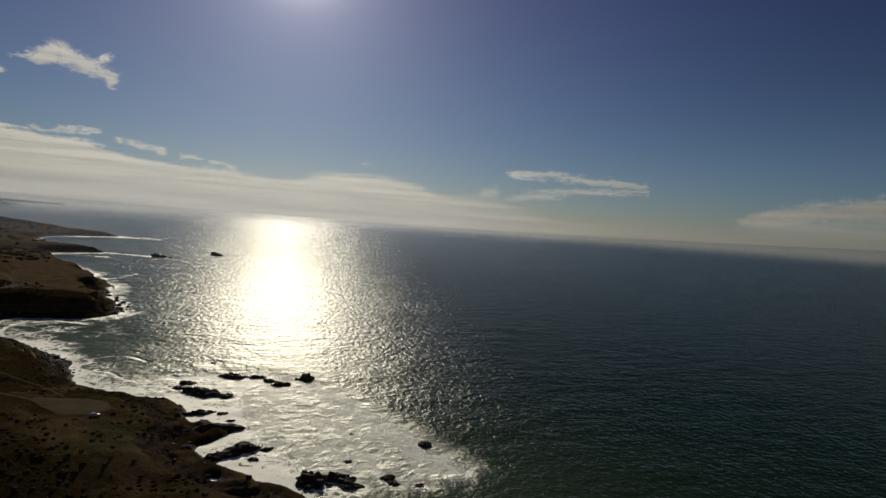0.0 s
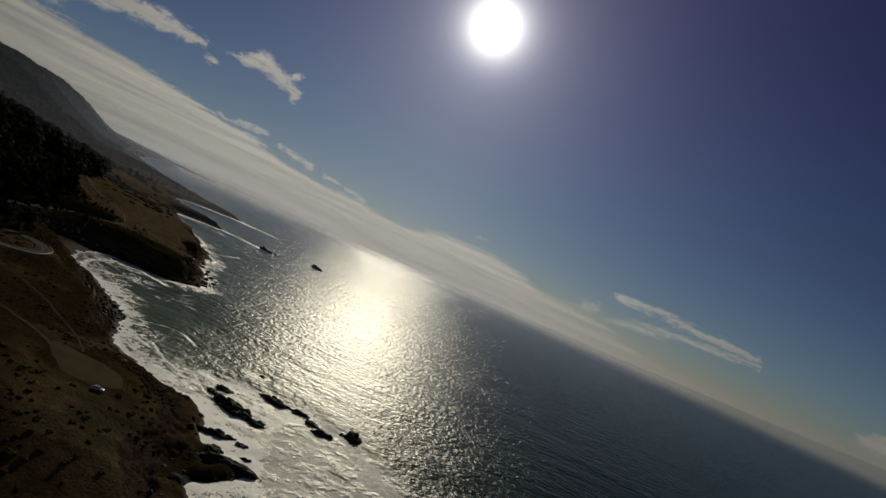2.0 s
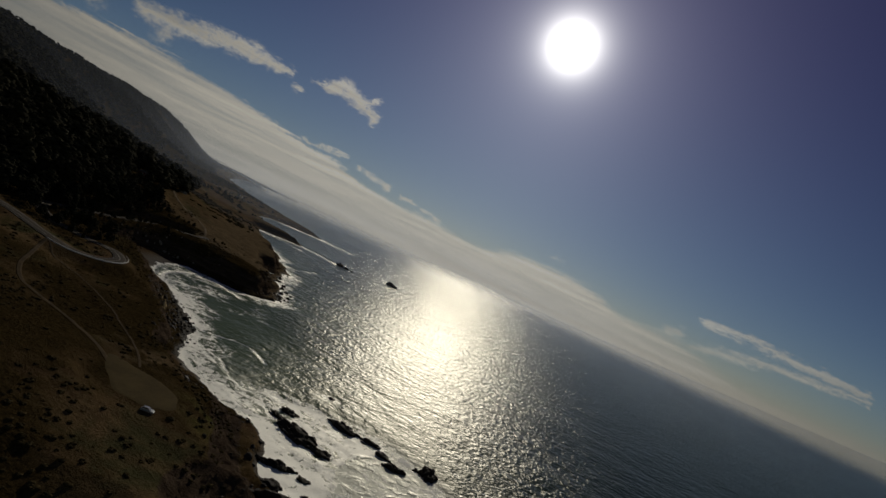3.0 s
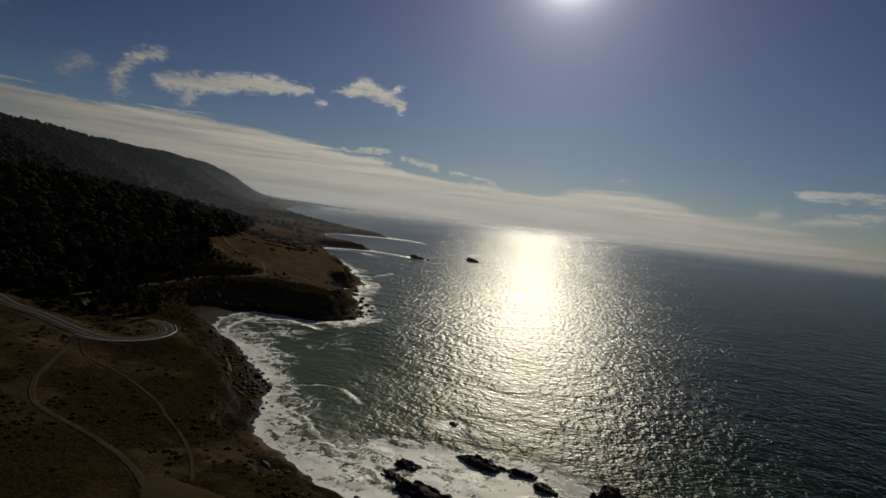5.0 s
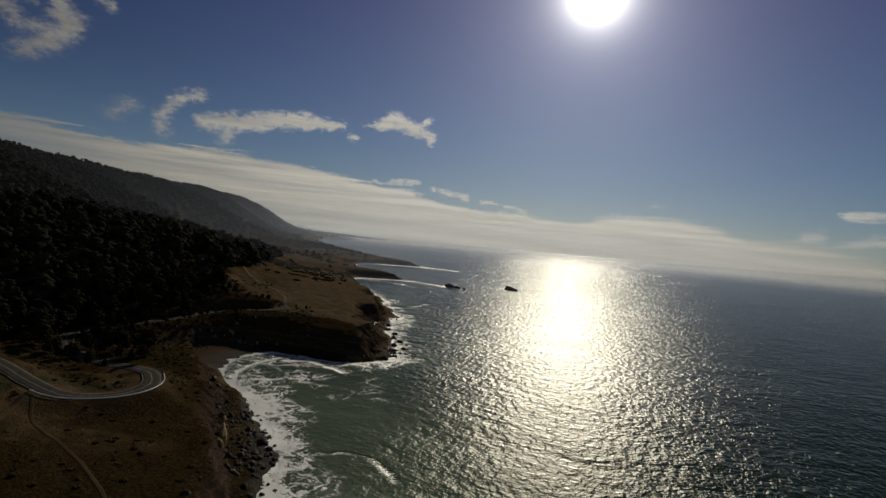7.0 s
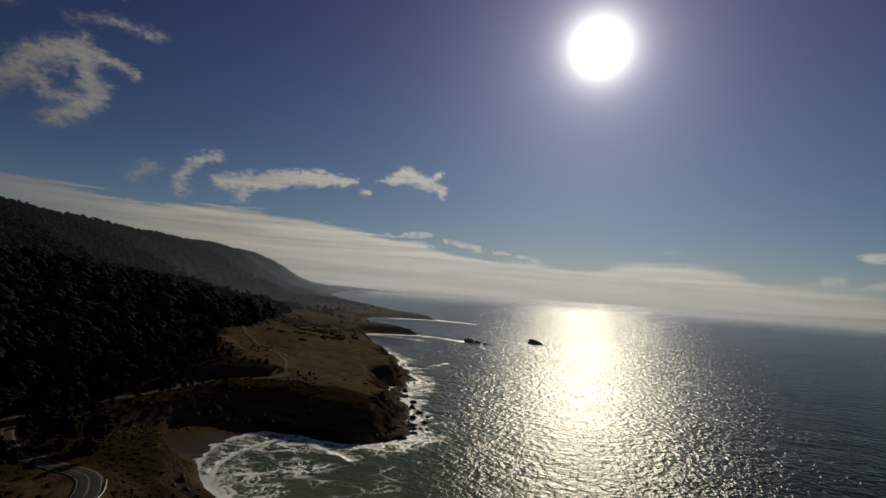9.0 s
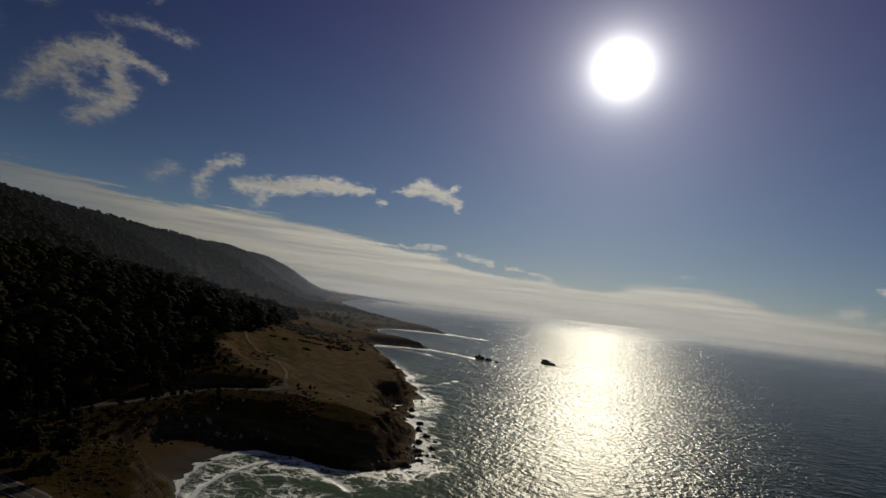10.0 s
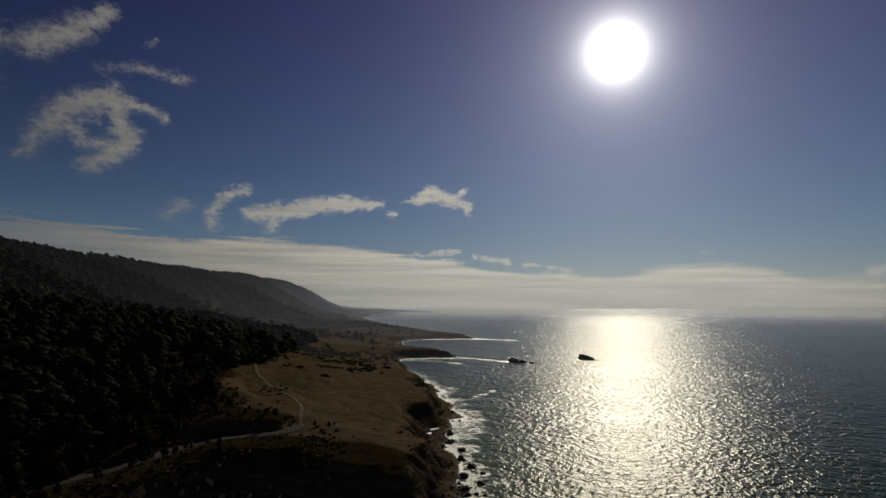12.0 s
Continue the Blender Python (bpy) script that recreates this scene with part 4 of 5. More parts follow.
# ---- road, trails, turnout ----
road = tagged(new("road", strip_mesh("road", ROAD, -4.1, 4.1, ASPHALT, 0.06, 1.5, heights=2)), "narrow winding asphalt coast road with sandy shoulders", "road", kind="structure")
for name, at, half in (("edge_line", 3.4, 0.09), ("edge_line", -3.4, 0.09), ("centre_line", 0.16, 0.06), ("centre_line", -0.16, 0.06)):
    part(name, strip_mesh(name, ROAD, at - half, at + half, LINE_PAINT, 0.075, 1.5, heights=2, thick=0.01), None, road)
TAN = plain("dry_tan_dirt", (0.135, 0.100, 0.060), 0.95, 0, 0.3, 0.15, 2.0)
for name, line, wide, dirt in (("trail", TRAIL_A, 1.05, TRACK), ("trail", TRAIL_B, 0.6, TRACK), ("trail", DRIVE, 1.3, TAN)):
    tagged(new(name, strip_mesh(name, line, -wide, wide, dirt, 0.06, thick=0.12)), "pale dirt track across the dry grass", "trail", kind="structure")


def turnout_mesh():
    verts, faces = [], []
    rings, around = 9, 56
    for k in range(rings + 1):
        for j in range(around):
            a = 2 * math.pi * j / around
            r = k / rings * (1 + 0.05 * math.sin(3 * a + 1) + 0.03 * math.sin(7 * a))
            u, v = 15.5 * r * math.cos(a) * (1 + 1.0 * max(0.0, -math.cos(a)) ** 2), 11.5 * r * math.sin(a) * (1 - 0.25 * max(0.0, -math.cos(a)))
            c, s = math.cos(radians(-28)), math.sin(radians(-28))
            verts.append((TURNOUT[0] + u * c - v * s, TURNOUT[1] + u * s + v * c))
    verts = np.array(verts)
    z = ground_at(verts[:, 0], verts[:, 1]) + 0.10 - 0.25 * (np.arange(len(verts)) >= rings * around)
    for k in range(rings):
        for j in range(around):
            a, b = k * around + j, k * around + (j + 1) % around
            faces.append((a, a + around, b + around, b))
    return mesh_of("turnout", np.c_[verts, z], faces, LOT, False)


tagged(new("turnout", turnout_mesh()), "rounded packed-dirt parking turnout on the bluff", "turnout", kind="structure")

# ---- sea rocks ----
for k, (x, y, l, w, h, turn) in enumerate(SKERRIES):
    k_size = 0.8 if y > 580 else 1.0
    ob = new("skerry", rock_mesh("skerry", l * 1.3 * k_size, w * 1.5 * k_size, h * 1.25 * k_size, 100 + k, 5 if l > 8 else 4, 0.42))
    ob.matrix_world = pose(x, y, -0.3, 0, 0, turn)
    tagged(ob, "dark jagged wet rock awash in white foam", "rock", "skerries below the bluff")
for k, (x, y, l, w, h, turn) in enumerate(STACKS):
    ob = new("sea_stack", rock_mesh("sea_stack", l, w, h, 200 + k))
    ob.matrix_world = pose(x, y, -0.3, 0, 0, turn)
    tagged(ob, "dark rugged sea stack rising from the open water", "sea stack", "offshore stacks")


# ---- trees ----
def pine(seed, clumps, level, tall=1.0):
    """Trunk with limbs, and a broad rounded crown of needle clumps with gaps and an uneven outline, one metre high."""
    r = random.Random(seed)
    v0, f0 = ICO[level]
    cv, cf, n = [], [], 0
    spread = r.uniform(0.20, 0.33)
    foot, lop = r.uniform(0.18, 0.34), r.uniform(-0.06, 0.06)
    for k in range(clumps):
        u = (k + r.random()) / clumps
        h = foot + (0.97 - foot) * u
        full = math.sin(math.pi * min(1.0, 0.22 + 0.74 * u)) ** 0.75
        reach = spread * full * math.sqrt(r.random()) * r.uniform(0.7, 1.12)
        a = r.uniform(0, 2 * math.pi)
        size = (0.066 if clumps > 30 else 0.12) * (0.55 + 0.6 * full) * r.uniform(0.7, 1.35)
        jitter = np.array([[r.uniform(0.65, 1.35) for _ in range(3)] for _ in range(len(v0))])
        p = v0 * jitter * (size * 1.2, size * 1.2, size * 0.8)
        cv.append(p + (reach * math.cos(a) + lop * u, reach * math.sin(a), h - 0.15 * reach))
        cf.append(f0 + n)
        n += len(v0)
    tv, tf = [], []

    def limb(a, b, ra, rb):
        a, b = Vector(a), Vector(b)
        q = (b - a).to_track_quat("Z", "Y")
        base = sum(len(x) for x in tv)
        ring = []
        for at, rad in ((a, ra), (b, rb)):
            ring += [at + q @ Vector((rad * math.cos(t), rad * math.sin(t), 0)) for t in np.arange(6) * math.pi / 3]
        tv.append(np.array(ring))
        tf.append(np.array([(j, (j + 1) % 6, 6 + (j + 1) % 6, 6 + j) for j in range(6)]) + base)

    lean = (r.uniform(-0.02, 0.02), r.uniform(-0.02, 0.02))
    limb((0, 0, -0.06), (lean[0], lean[1], 0.5), 0.022, 0.014)
    limb((lean[0], lean[1], 0.5), (lean[0] * 1.5, lean[1] * 1.5, 0.95), 0.014, 0.003)
    for k in range(9):
        a, h = r.uniform(0, 6.28), r.uniform(0.2, 0.8)
        limb((lean[0] * h, lean[1] * h, h), (0.8 * spread * (1.05 - h) * math.cos(a), 0.8 * spread * (1.05 - h) * math.sin(a), h + 0.03), 0.006, 0.002)
    return np.vstack(cv), np.vstack(cf), np.vstack(tv), np.vstack(tf)


rng = np.random.default_rng(7)
KINDS = [pine(k, 70, 1) for k in range(4)]
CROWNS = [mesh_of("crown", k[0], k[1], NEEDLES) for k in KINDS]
TRUNKS = [mesh_of("trunk", k[2], k[3], BARK) for k in KINDS]


def scattered(x0, x1, y0, y1, spacing, accept):
    """Jittered points over a stretch of land, kept where accept gives more than chance."""
    gx, gy = np.meshgrid(np.arange(x0, x1, spacing), np.arange(y0, y1, spacing))
    x = gx.ravel() + rng.uniform(-0.48, 0.48, gx.size) * spacing
    y = gy.ravel() + rng.uniform(-0.48, 0.48, gy.size) * spacing
    keep = accept(x, y) > rng.random(len(x))
    return x[keep], y[keep]


def wood(x, y):
    off, at = to_line(x, y, np.c_[ROAD[:, :2], np.arange(len(ROAD))])
    hedge = (at[..., 0] > 82) & (at[..., 0] < 108) & (off > 5.2) & (off < 10.5) & (y < 462)
    end = np.hypot(x + 242, (y - 633) * 0.6) < 7
    glade = (x < -252) & (x > -340) & (y > 505 - 0.4 * (x + 262)) & (y < 602) & (cove(x, y) < 0.3)
    return np.maximum(np.maximum(np.maximum(forest_edge(x, y, None), 0.8 * hedge), end), 0.8 * glade) * (off > 5.2)


fx, fy = scattered(-1150, -205, 430, 1420, 7.8, wood)
fz = ground_at(fx, fy)
tall = rng.uniform(8, 15, len(fx)) * (1 + 0.55 * (rng.random(len(fx)) > 0.8)) * (1 - 0.35 * (fx > -300)) * np.where((fy < 447) & (fx > -305) | (fx > -315) & (fy > 590), 0.5, 1)
before = (371 + fx) * 0.62 - (fy - 684) * 0.78
aside = (371 + fx) * 0.78 + (fy - 684) * 0.62
tall = tall * np.where((before > 0) & (before < 70) & (np.abs(aside) < 20), 0.5, 1) * np.where((fx > -300) & (fy < 625) & (fy > 480), np.where(fx > -284, 0.42, 0.6), 1)
tall = np.where(np.hypot(fx + 242, (fy - 633) * 0.6) < 7, tall * 0.5, tall)
own = (fx > -345) & (fy < 700)
picked = np.flatnonzero(own)[:260]
for i in picked:
    tree = thing("pine_tree", (fx[i], fy[i], fz[i]), "dark green coastal pine on the shaded hillside", "tree", "pines of the hillside wood")
    tree.matrix_world = pose(fx[i], fy[i], fz[i], 0, 0, rng.uniform(0, 360)) @ Matrix.Diagonal((tall[i] * 1.15, tall[i] * 1.15, tall[i], 1))
    k = int(rng.integers(4))
    part("trunk", TRUNKS[k], None, tree)
    part("crown", CROWNS[k], None, tree)


def forest_mesh(name, x, y, z, tall, kinds, material, wide=1.1):
    """Many trees or bushes joined into one sheet of foliage."""
    vs, fs, n = [], [], 0
    for i in range(len(x)):
        v, f = kinds[i % len(kinds)]
        a = rng.uniform(0, 6.28)
        c, s = math.cos(a), math.sin(a)
        p = np.stack([(v[:, 0] * c - v[:, 1] * s) * tall[i] * wide + x[i], (v[:, 0] * s + v[:, 1] * c) * tall[i] * wide + y[i], v[:, 2] * tall[i] + z[i]], 1)
        vs.append(p)
        fs.append(f + n)
        n += len(v)
    return mesh_of(name, np.vstack(vs), np.vstack(fs), material)


rest = np.setdiff1d(np.arange(len(fx)), picked)
simple = [pine(20 + k, 14, 1)[:2] for k in range(10)]
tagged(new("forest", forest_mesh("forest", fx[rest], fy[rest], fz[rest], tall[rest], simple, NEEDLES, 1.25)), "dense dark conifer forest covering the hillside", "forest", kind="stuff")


def far_wood(x, y):
    off, _ = to_line(x, y, CREST)
    shelf = 0.55 * (fbm(x, y, 170, 3, 99) > 0.0) * smooth(1020, 1120, y) * smooth(2600, 2200, y) * (inland(x, y) > 70)
    return np.maximum(np.exp(-(off / 380) ** 2) * (fbm(x, y, 220, 3, 97) > -0.35), shelf)


rx, ry = scattered(-2700, -430, 700, 4000, 15, far_wood)
rz = ground_at(rx, ry)
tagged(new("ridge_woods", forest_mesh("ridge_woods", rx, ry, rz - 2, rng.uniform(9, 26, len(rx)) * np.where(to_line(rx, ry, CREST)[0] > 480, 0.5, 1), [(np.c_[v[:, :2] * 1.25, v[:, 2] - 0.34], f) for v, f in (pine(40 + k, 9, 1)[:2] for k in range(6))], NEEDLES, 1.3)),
       "dark distant woods along the ridge line", "woods", kind="stuff")


# ---- scrub on the terraces ----
def bush(seed, lumps=7):
    r = random.Random(seed)
    v0, f0 = ICO[1]
    vs, fs = [], []
    for k in range(lumps):
        a, d, s = r.uniform(0, 6.28), r.uniform(0, 0.8), r.uniform(0.35, 0.6)
        jitter = np.array([[r.uniform(0.7, 1.3) for _ in range(3)] for _ in range(len(v0))])
        vs.append(v0 * jitter * (s, s, s * 0.8) + (d * math.cos(a), d * math.sin(a), 0.25 + 0.3 * r.random()))
        fs.append(f0 + k * len(v0))
    return np.vstack(vs), np.vstack(fs)


BUSHES = [bush(k) for k in range(8)]


def scrubland(x, y):
    d = inland(x, y)
    road_off, _ = to_line(x, y, ROAD)
    ta, _ = to_line(x, y, TRAIL_A)
    tb, _ = to_line(x, y, TRAIL_B)
    free = (road_off > 7) & (ta > 3) & (tb > 2.5) & (np.hypot(x - TURNOUT[0], y - TURNOUT[1]) > 18) & (d > 14) & (cove(x, y) < 0.25)
    patch = smooth(-0.15, 0.35, fbm(x, y, 34, 3, 101)) * 0.85 + 0.12
    patch = np.where((y > 575) & (x > -300) & (x < -150), patch * 0.02, patch)
    knoll = 0.5 * np.exp(-((x + 262) / 34) ** 2 - ((y - 625) / 32) ** 2) * (fbm(x, y, 12, 2, 105) > 0.1)
    slope = np.hypot(ground_at(x + 2, y) - ground_at(x - 2, y), ground_at(x, y + 2) - ground_at(x, y - 2)) / 4
    face = 0.7 * smooth(0.22, 0.4, slope) * (x < -178) * (y > 535) * (y < 640) * (ground_at(x, y) > 5) * (fbm(x, y, 16, 3, 109) > -0.25)
    knoll = np.maximum(knoll, 0.95 * np.exp(-((x + 232) / 16) ** 2 - ((y - 606) / 16) ** 2))
    knoll = np.maximum(knoll, 0.9 * np.exp(-((x + 250) / 14) ** 2 - ((y - 490) / 18) ** 2))
    knoll = np.maximum(knoll, 0.75 * np.exp(-((x + 228) / 16) ** 2 - ((y - 424) / 11) ** 2) * (fbm(x, y, 9, 2, 111) > -0.1))
    patch = np.maximum(patch * free, np.maximum(knoll * free, face * (road_off > 6)))
    return np.maximum(patch, free * 0.6 * ((y < 262) & (x < -20)) * smooth(-0.5, 0.2, fbm(x, y, 20, 3, 103)))


bx, by = scattered(-330, 10, 150, 700, 3.0, scrubland)
bz = ground_at(bx, by)
tagged(new("scrub", forest_mesh("scrub", bx, by, bz - 0.25, rng.uniform(0.45, 1.1, len(bx)) * np.where((bx < -178) & (by > 535), 1.35, 1), BUSHES, SCRUB, 1.2)), "low brown and green coastal scrub on the bluffs", "scrub", kind="stuff")


def thicket(x, y):
    return 0.9 * np.exp(-((x + 385) / 38) ** 2 - ((y - 860) / 75) ** 2) * (fbm(x, y, 26, 3, 107) > -0.05) + 0.5 * np.exp(-((x + 470) / 70) ** 2 - ((y - 1010) / 60) ** 2)


bx, by = scattered(-560, -290, 740, 1120, 5.0, thicket)
tagged(new("thicket", forest_mesh("thicket", bx, by, ground_at(bx, by) - 0.4, rng.uniform(1.4, 3.6, len(bx)), BUSHES, SCRUB, 1.3)), "dark thicket of low shrubs beyond the headland meadow", "thicket", kind="stuff")


# ---- translucent upright arcs that imitate thin sea haze over the distant coast ----
HAZE_SHEET = haze_material()
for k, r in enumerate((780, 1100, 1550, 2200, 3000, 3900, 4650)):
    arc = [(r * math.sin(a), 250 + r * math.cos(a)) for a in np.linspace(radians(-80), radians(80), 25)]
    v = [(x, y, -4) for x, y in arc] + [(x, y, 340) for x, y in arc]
    tagged(new("haze_sheet", mesh_of("haze_sheet", v, [(i, i + 1, i + 26, i + 25) for i in range(24)], HAZE_SHEET, False)), "translucent arc sheet imitating thin haze over the distant coast", "haze", kind="stuff")


# ---- hills far down the coast; their transparency imitates the haze that pales them ----
def far_hills():
    m = bpy.data.materials.new("haze_faded_hills")
    m.use_nodes = True
    n = Nodes(m.node_tree)
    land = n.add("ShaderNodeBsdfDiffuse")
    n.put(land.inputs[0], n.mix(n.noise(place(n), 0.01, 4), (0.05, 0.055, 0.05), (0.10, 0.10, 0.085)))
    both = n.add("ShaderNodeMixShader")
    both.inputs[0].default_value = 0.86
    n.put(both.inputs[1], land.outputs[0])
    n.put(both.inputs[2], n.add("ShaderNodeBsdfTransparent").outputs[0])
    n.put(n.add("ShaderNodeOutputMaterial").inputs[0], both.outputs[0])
    verts, faces, cols = [], [], 60
    for k in range(cols + 1):
        a = radians(-36 + 17 * k / cols)
        tall = 62 * float(smooth(1.0, 0.0, np.array(k / cols))) ** 0.8 * (1 + 0.3 * float(fbm(np.array(k * 40.0), np.array(3.0), 300, 4, 55)))
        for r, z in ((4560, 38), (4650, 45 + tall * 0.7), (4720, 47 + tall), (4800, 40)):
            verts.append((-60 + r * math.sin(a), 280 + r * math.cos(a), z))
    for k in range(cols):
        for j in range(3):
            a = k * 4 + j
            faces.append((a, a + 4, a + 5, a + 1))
    tagged(new("far_hills", mesh_of("far_hills", verts, faces, m, False)), "far coastal hills, mostly transparent to imitate haze", "hills", kind="structure")


far_hills()

# ---- boulders under the bluffs ----
BOULDERS = [rock_mesh("boulder", 2, 2, 1, 300 + k, 2) for k in range(6)]


def ground_slope(x, y):
    gx = (ground_at(x + 2, y) - ground_at(x - 2, y)) / 4
    gy = (ground_at(x, y + 2) - ground_at(x, y - 2)) / 4
    return smooth(0.35, 0.8, np.hypot(gx, gy))


def toe(x, y):
    """Where broken rock lies: along the foot of the bluffs, thickest under the slump and round the headland."""
    d = inland(x, y)
    foot = smooth(-7, -1, d) * smooth(15, 7, d)
    slump = smooth(-6, 0, d) * smooth(26, 17, d) * np.exp(-((x + 148) ** 2 + (y - 428) ** 2) / 42 ** 2)
    tip = smooth(-14, -4, d) * smooth(12, 5, d) * np.exp(-((x + 160) ** 2 + (y - 620) ** 2) / 42 ** 2)
    back = np.exp(-((x + 254) ** 2 + (y - 570) ** 2) / 9 ** 2) + np.exp(-((x + 266) ** 2 + (y - 545) ** 2) / 7 ** 2)
    beach = cove(x, y) > 0.3
    slope = ground_slope(x, y) * (ground_at(x, y) < 16) * (d > 4)
    return (np.where(beach, 0.02, 0.22 * foot + 1.0 * slump + 0.35 * tip) + 0.5 * back + 0.12 * slope) * (ground_at(x, y) < 15)


ox, oy = scattered(-275, 20, 215, 800, 1.6, toe)
oz = np.maximum(ground_at(ox, oy), -0.5)
size = (rng.gamma(2.0, 0.22, len(ox)) + 0.25) * (1 - 0.45 * ground_slope(ox, oy))
order = np.argsort(-size)
for i in order[:240]:
    ob = new("boulder", BOULDERS[int(rng.integers(6))])
    s = min(size[i], 3.2)
    ob.matrix_world = pose(ox[i], oy[i], oz[i] - 0.25 * s, rng.uniform(-20, 20), rng.uniform(-20, 20), rng.uniform(0, 360)) @ Matrix.Diagonal((s, s * rng.uniform(0.7, 1), s * rng.uniform(0.8, 1.3), 1))
    tagged(ob, "dark brown wave-worn boulder at the cliff foot", "boulder", "boulders below the bluffs")
small_rock = [(v * (1, 1, 0.7), f) for v, f in (ICO[1],)]
lesser = order[240:]
tagged(new("rubble", forest_mesh("rubble", ox[lesser], oy[lesser], oz[lesser] - 0.2 * size[lesser], size[lesser] * 0.8, [(v * (1 + 0.3 * rng.uniform(-1, 1, (len(v), 1))), f) for v, f in small_rock for _ in range(9)], ROCK, 1.0)),
       "broken dark rubble along the tide line", "rubble", kind="stuff")

# ---- pale outcrop in the slumped bluff ----
OCHRE = plain("pale_ochre_rock", (0.34, 0.25, 0.12), 0.9, 0, 0.35, 0.4, 3.0)
for x, y, l, w, h, turn in ((-160, 421, 13, 3.2, 5.5, -52), (-154, 411, 6, 2.2, 3.5, -45), (-171, 438, 5, 2, 3, -50)):
    ob = new("outcrop", rock_mesh("outcrop", l, w, h, 400 + int(l), 3))
    ob.data.materials[0] = OCHRE
    ob.matrix_world = pose(x, y, float(ground_at(x, y)) - 1.2, 0, 0, turn)
    tagged(ob, "pale ochre rock outcrop in the slumped bluff", "outcrop", "outcrops of the bluff")

# ---- pale broken rock on the shaded cliff of the cove and at the back of its beach ----
PALE = plain("pale_weathered_rock", (0.22, 0.185, 0.145), 0.9, 0, 0.4, 0.5, 3.0)
PALE_ROCKS = [rock_mesh("cliff_rock", 2, 2, 1.2, 500 + k, 2) for k in range(5)]
for me in PALE_ROCKS:
    me.materials[0] = PALE


def pale_rock(x, y):
    heap = 0.8 * np.exp(-((x + 249) / 13) ** 2 - ((y - 573 - 0.5 * (x + 249)) / 5) ** 2) + 0.12 * np.exp(-((x + 272) / 9) ** 2 - ((y - 545) / 16) ** 2)
    face = 0.05 * (ground_slope(x, y) > 0.4) * (x < -176) * (y > 560) * (ground_at(x, y) > 3)
    return np.maximum(heap, face) * (ground_at(x, y) > 1.0) * (to_line(x, y, ROAD)[0] > 9)


px, py = scattered(-290, -165, 525, 615, 2.2, pale_rock)
for x, y in zip(px, py):
    s = rng.gamma(2.0, 0.17) + 0.2
    ob = new("cliff_rock", PALE_ROCKS[int(rng.integers(5))])
    ob.matrix_world = pose(x, y, float(ground_at(x, y)) - 0.2 * s, rng.uniform(-30, 30), rng.uniform(-30, 30), rng.uniform(0, 360)) @ Matrix.Diagonal((s, s * rng.uniform(0.6, 1), s * rng.uniform(0.8, 1.4), 1))
    tagged(ob, "pale broken rock on the shaded cove cliff", "rock", "pale rocks of the cove")

# ---- guard rail round the outside of the bend ----
def guard_rail():
    start, stop = 4.5 * 8, 9.6 * 8
    run = ROAD[int(start):int(stop)]
    seg = np.r_[0, np.cumsum(np.hypot(*np.diff(run[:, :2], axis=0).T))]
    t = np.arange(0, seg[-1], 3.8)
    p = np.stack([np.interp(t, seg, run[:, k]) for k in range(3)], 1)
    d = np.gradient(p[:, :2], axis=0)
    d /= np.hypot(*d.T)[:, None]
    q = p[:, :2] + np.stack([d[:, 1], -d[:, 0]], 1) * 5.0
    base = thing("guard_rail", (q[0][0], q[0][1], p[0, 2]), "pale galvanised steel guard rail along the road bend", "guard rail")
    inverse = base.matrix_world.inverted()
    post = bmesh.new()
    box(post, 0.18, 0.18, 1.3, (0, 0, 0.1), 0.02)
    post_mesh = bpy.data.meshes.new("post")
    post.to_mesh(post_mesh)
    post.free()
    post_mesh.materials.append(TIMBER)
    for k in range(len(t)):
        ob = part("post", post_mesh, None, base)
        ob.matrix_world = pose(q[k][0], q[k][1], p[k, 2], 0, 0, math.degrees(math.atan2(d[k][1], d[k][0])))
    # the rail: a folded W section swept along the posts
    section = [(-0.02, 0.44), (0.05, 0.50), (0.05, 0.56), (-0.03, 0.60), (0.05, 0.64), (0.05, 0.70), (-0.02, 0.78), (-0.22, 0.80), (-0.22, 0.76), (-0.10, 0.72), (-0.10, 0.60), (-0.05, 0.44)]
    verts, faces = [], []
    m = len(section)
    for k in range(len(t)):
        n = Vector((d[k][1], -d[k][0]))
        for a, h in section:
            verts.append(inverse @ Vector((q[k][0] - n.x * (0.12 - a), q[k][1] - n.y * (0.12 - a), p[k, 2] + h)))
    for k in range(len(t) - 1):
        for j in range(m):
            faces.append((k * m + j, k * m + (j + 1) % m, (k + 1) * m + (j + 1) % m, (k + 1) * m + j))
    part("rail", mesh_of("rail", [tuple(v) for v in verts], faces, GALVANISED, False), None, base)


guard_rail()

# ---- the parked car ----
CAR_PAINT = plain("silver_car_paint", (0.34, 0.345, 0.35), 0.3, 0.4, 0.05)
GLASS = plain("dark_window_glass", (0.015, 0.018, 0.02), 0.08, 0, 0.1)
RUBBER = plain("tyre_rubber", (0.02, 0.02, 0.02), 0.9)
RIM = plain("alloy_rim", (0.45, 0.45, 0.46), 0.35, 0.8, 0.05)
LAMP_GLASS = plain("headlight_glass", (0.7, 0.7, 0.68), 0.15, 0, 0.05)
RED_GLASS = plain("tail_light_glass", (0.35, 0.02, 0.02), 0.2, 0, 0.05)
BLACK_TRIM = plain("black_plastic_trim", (0.03, 0.03, 0.03), 0.7)


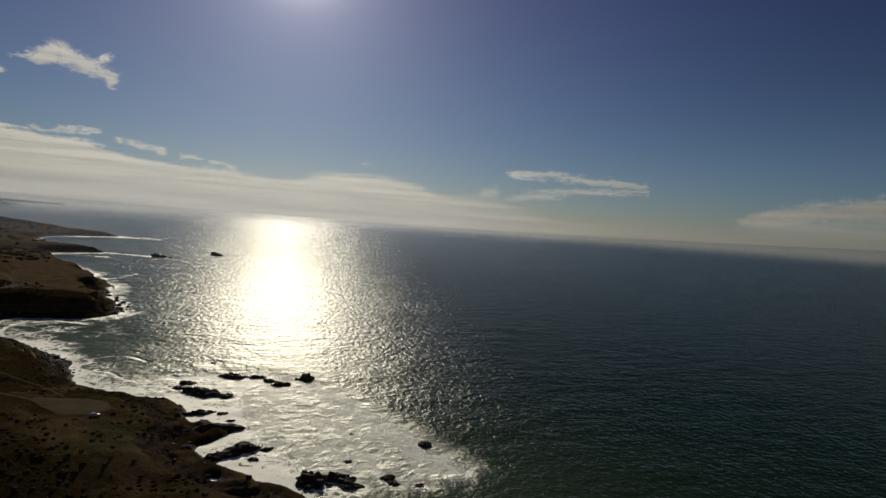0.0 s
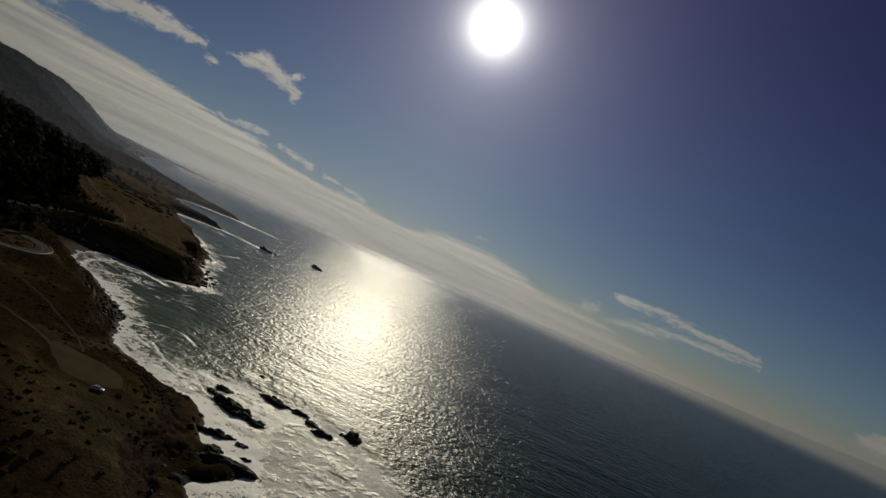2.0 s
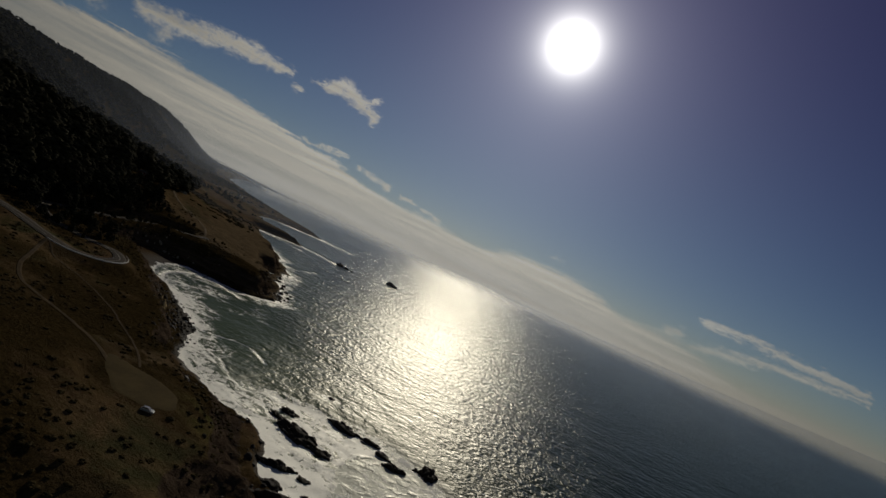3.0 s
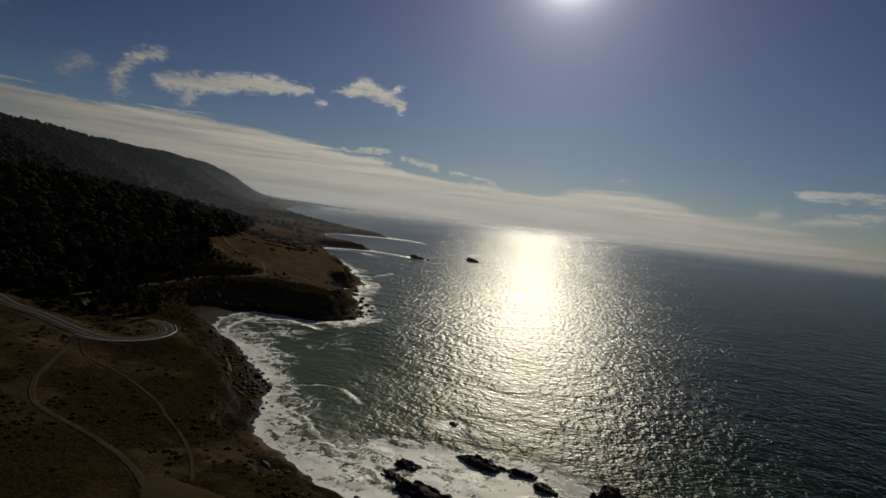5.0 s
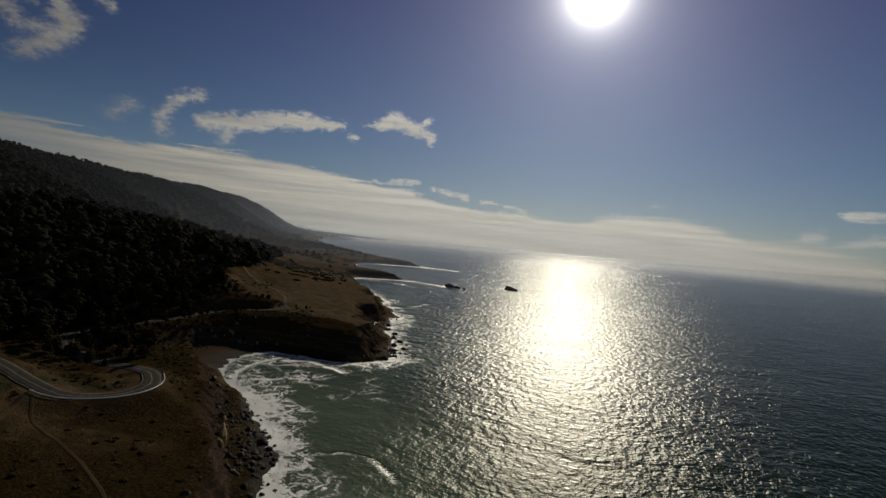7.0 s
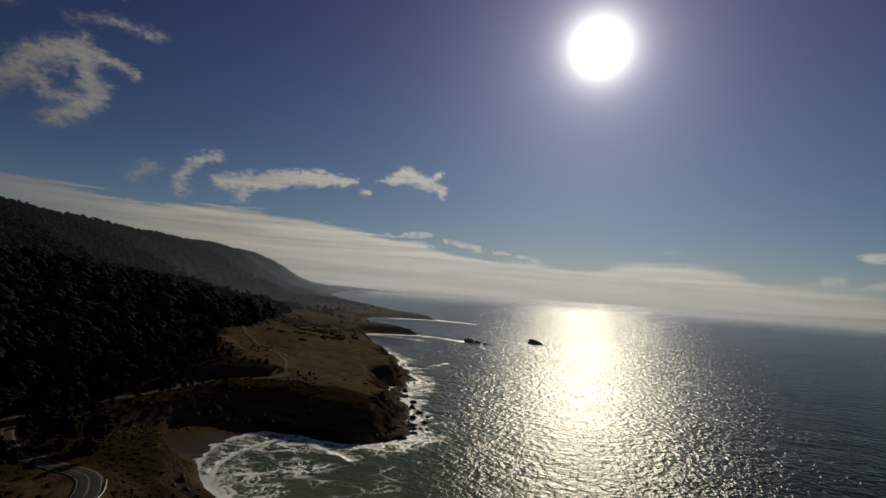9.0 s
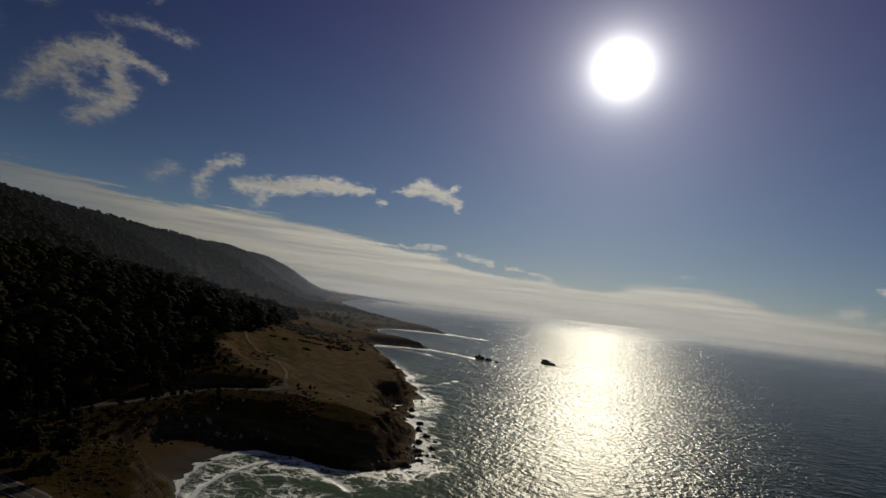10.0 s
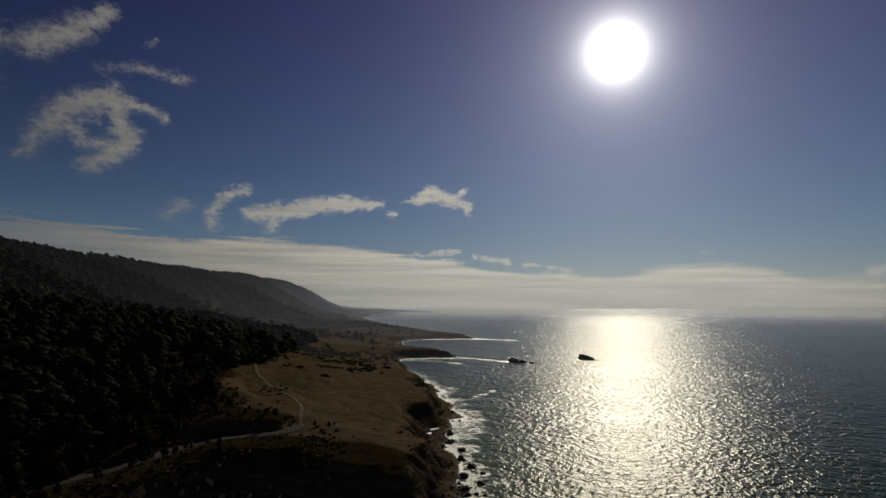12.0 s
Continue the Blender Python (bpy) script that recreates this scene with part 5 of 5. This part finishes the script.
def car(x, y, turn):
    base = thing("car", (x, y, float(ground_at(x, y)) + 0.10), "small silver hatchback parked on the dirt turnout", "car", turn=turn)
    bm = bmesh.new()
    outline = [(-2.15, 0.32), (-2.2, 0.72), (-2.05, 0.98), (-0.95, 1.02), (0.9, 1.03), (1.95, 0.86), (2.18, 0.66), (2.16, 0.32)]
    sides = [[bm.verts.new((px * (0.97 if abs(w) > 0.85 else 1.0), w, pz - (0.05 if abs(w) > 0.85 and pz > 0.9 else 0))) for px, pz in outline] for w in (-0.88, -0.74, 0.74, 0.88)]
    for a, b in zip(sides, sides[1:]):
        for k in range(len(outline)):
            bm.faces.new((a[k], a[(k + 1) % len(outline)], b[(k + 1) % len(outline)], b[k]))
    bm.faces.new(sides[0][::-1])
    bm.faces.new(sides[-1])
    bmesh.ops.recalc_face_normals(bm, faces=bm.faces)
    bmesh.ops.bevel(bm, geom=list(bm.edges), offset=0.03, segments=1, affect="EDGES")
    part("body", bm, CAR_PAINT, base)
    cabin = [(-1.95, 0.98), (-1.55, 1.46), (0.05, 1.52), (0.95, 1.02)]
    bm = bmesh.new()
    sides = [[bm.verts.new((px, w * (0.86 if pz > 1.2 else 1.0), pz)) for px, pz in cabin] for w in (-0.78, 0.78)]
    for k in range(4):
        bm.faces.new((sides[0][k], sides[0][(k + 1) % 4], sides[1][(k + 1) % 4], sides[1][k]))
    bm.faces.new(sides[0][::-1])
    bm.faces.new(sides[1])
    bmesh.ops.recalc_face_normals(bm, faces=bm.faces)
    part("windows", bm, GLASS, base, "dark tinted car windows")
    bm = bmesh.new()
    box(bm, 1.55, 1.30, 0.05, (-0.75, 0, 1.515), 0.02)
    part("roof", bm, CAR_PAINT, base)
    for px, nm in ((2.19, "front_bumper"), (-2.19, "rear_bumper")):
        bm = bmesh.new()
        box(bm, 0.14, 1.66, 0.24, (px, 0, 0.42), 0.05)
        part(nm, bm, BLACK_TRIM, base)
    for w in (-0.62, 0.62):
        bm = bmesh.new()
        box(bm, 0.10, 0.34, 0.14, (2.12, w, 0.72), 0.03)
        part("headlight", bm, LAMP_GLASS, base)
        bm = bmesh.new()
        box(bm, 0.08, 0.24, 0.26, (-2.13, w * 1.12, 0.84), 0.03)
        part("tail_light", bm, RED_GLASS, base)
        bm = bmesh.new()
        box(bm, 0.12, 0.18, 0.12, (0.72, w * 1.55, 1.06), 0.03)
        part("wing_mirror", bm, CAR_PAINT, base)
    for px in (-1.35, 1.35):
        for w in (-0.80, 0.80):
            bm = bmesh.new()
            bmesh.ops.create_cone(bm, cap_ends=True, segments=24, radius1=0.32, radius2=0.32, depth=0.2, matrix=pose(0, 0, 0, 90))
            bmesh.ops.bevel(bm, geom=[e for e in bm.edges if len(e.link_faces) == 2 and any(len(f.verts) > 4 for f in e.link_faces)], offset=0.04, segments=2, affect="EDGES")
            wheel = part("wheel", bm, RUBBER, base)
            wheel.location = (px, w, 0.32)
            bm = bmesh.new()
            bmesh.ops.create_cone(bm, cap_ends=True, segments=16, radius1=0.2, radius2=0.17, depth=0.23, matrix=pose(0, 0, 0, 90 if w < 0 else -90))
            part("rim", bm, RIM, wheel)


car(-80.5, 281.0, 12)

# ---- cabins among the trees ----
RED_WALL = plain("weathered_red_boards", (0.16, 0.045, 0.03), 0.85)
GREY_WALL = plain("pale_grey_boards", (0.24, 0.22, 0.19), 0.85)
SHINGLE = plain("grey_roof_shingles", (0.11, 0.095, 0.08), 0.8, 0, 0.3, 1.0, 8)
WHITE_TRIM = plain("white_painted_trim", (0.72, 0.71, 0.68), 0.6)


def cabin(x, y, turn, long, wide, wall, label):
    base = thing("cabin", (x, y, float(ground_at(x, y)) - 0.3), label, "house", turn=turn)
    bm = bmesh.new()
    box(bm, long, wide, 3.2, (0, 0, 1.6))
    for side in (-1, 1):
        a = [bm.verts.new(v) for v in ((side * long / 2, -wide / 2, 3.2), (side * long / 2, wide / 2, 3.2), (side * long / 2, 0, 3.2 + wide * 0.32))]
        bm.faces.new(a)
    part("wall", bm, wall, base)
    for side in (-1, 1):
        bm = bmesh.new()
        box(bm, long + 0.9, wide * 0.62, 0.18)
        slab = part("roof", bm, SHINGLE, base)
        slab.matrix_local = pose(0, side * wide * 0.27, 3.2 + wide * 0.155, -side * 32.6)
    bm = bmesh.new()
    box(bm, 0.7, 0.7, 1.6, (long * 0.2, 0.2, 3.6 + wide * 0.32), 0.04)
    part("chimney", bm, SHINGLE, base)
    bm = bmesh.new()
    box(bm, 1.0, 0.08, 2.05, (0, -wide / 2 - 0.03, 1.35), 0.01)
    part("door", bm, WHITE_TRIM, base)
    for px in (-long * 0.3, long * 0.3):
        bm = bmesh.new()
        box(bm, 1.4, 0.08, 1.2, (px, -wide / 2 - 0.03, 1.8), 0.01)
        w = part("window", bm, WHITE_TRIM, base)
        bm = bmesh.new()
        box(bm, 1.2, 0.05, 1.0, (px, -wide / 2 - 0.06, 1.8))
        part("pane", bm, GLASS, w)


cabin(-382, 699, 20, 9, 6, RED_WALL, "dark red board cabin with a grey roof in a forest clearing")
cabin(-372, 772, -15, 9, 6, GREY_WALL, "weathered grey board cabin half hidden among trees")
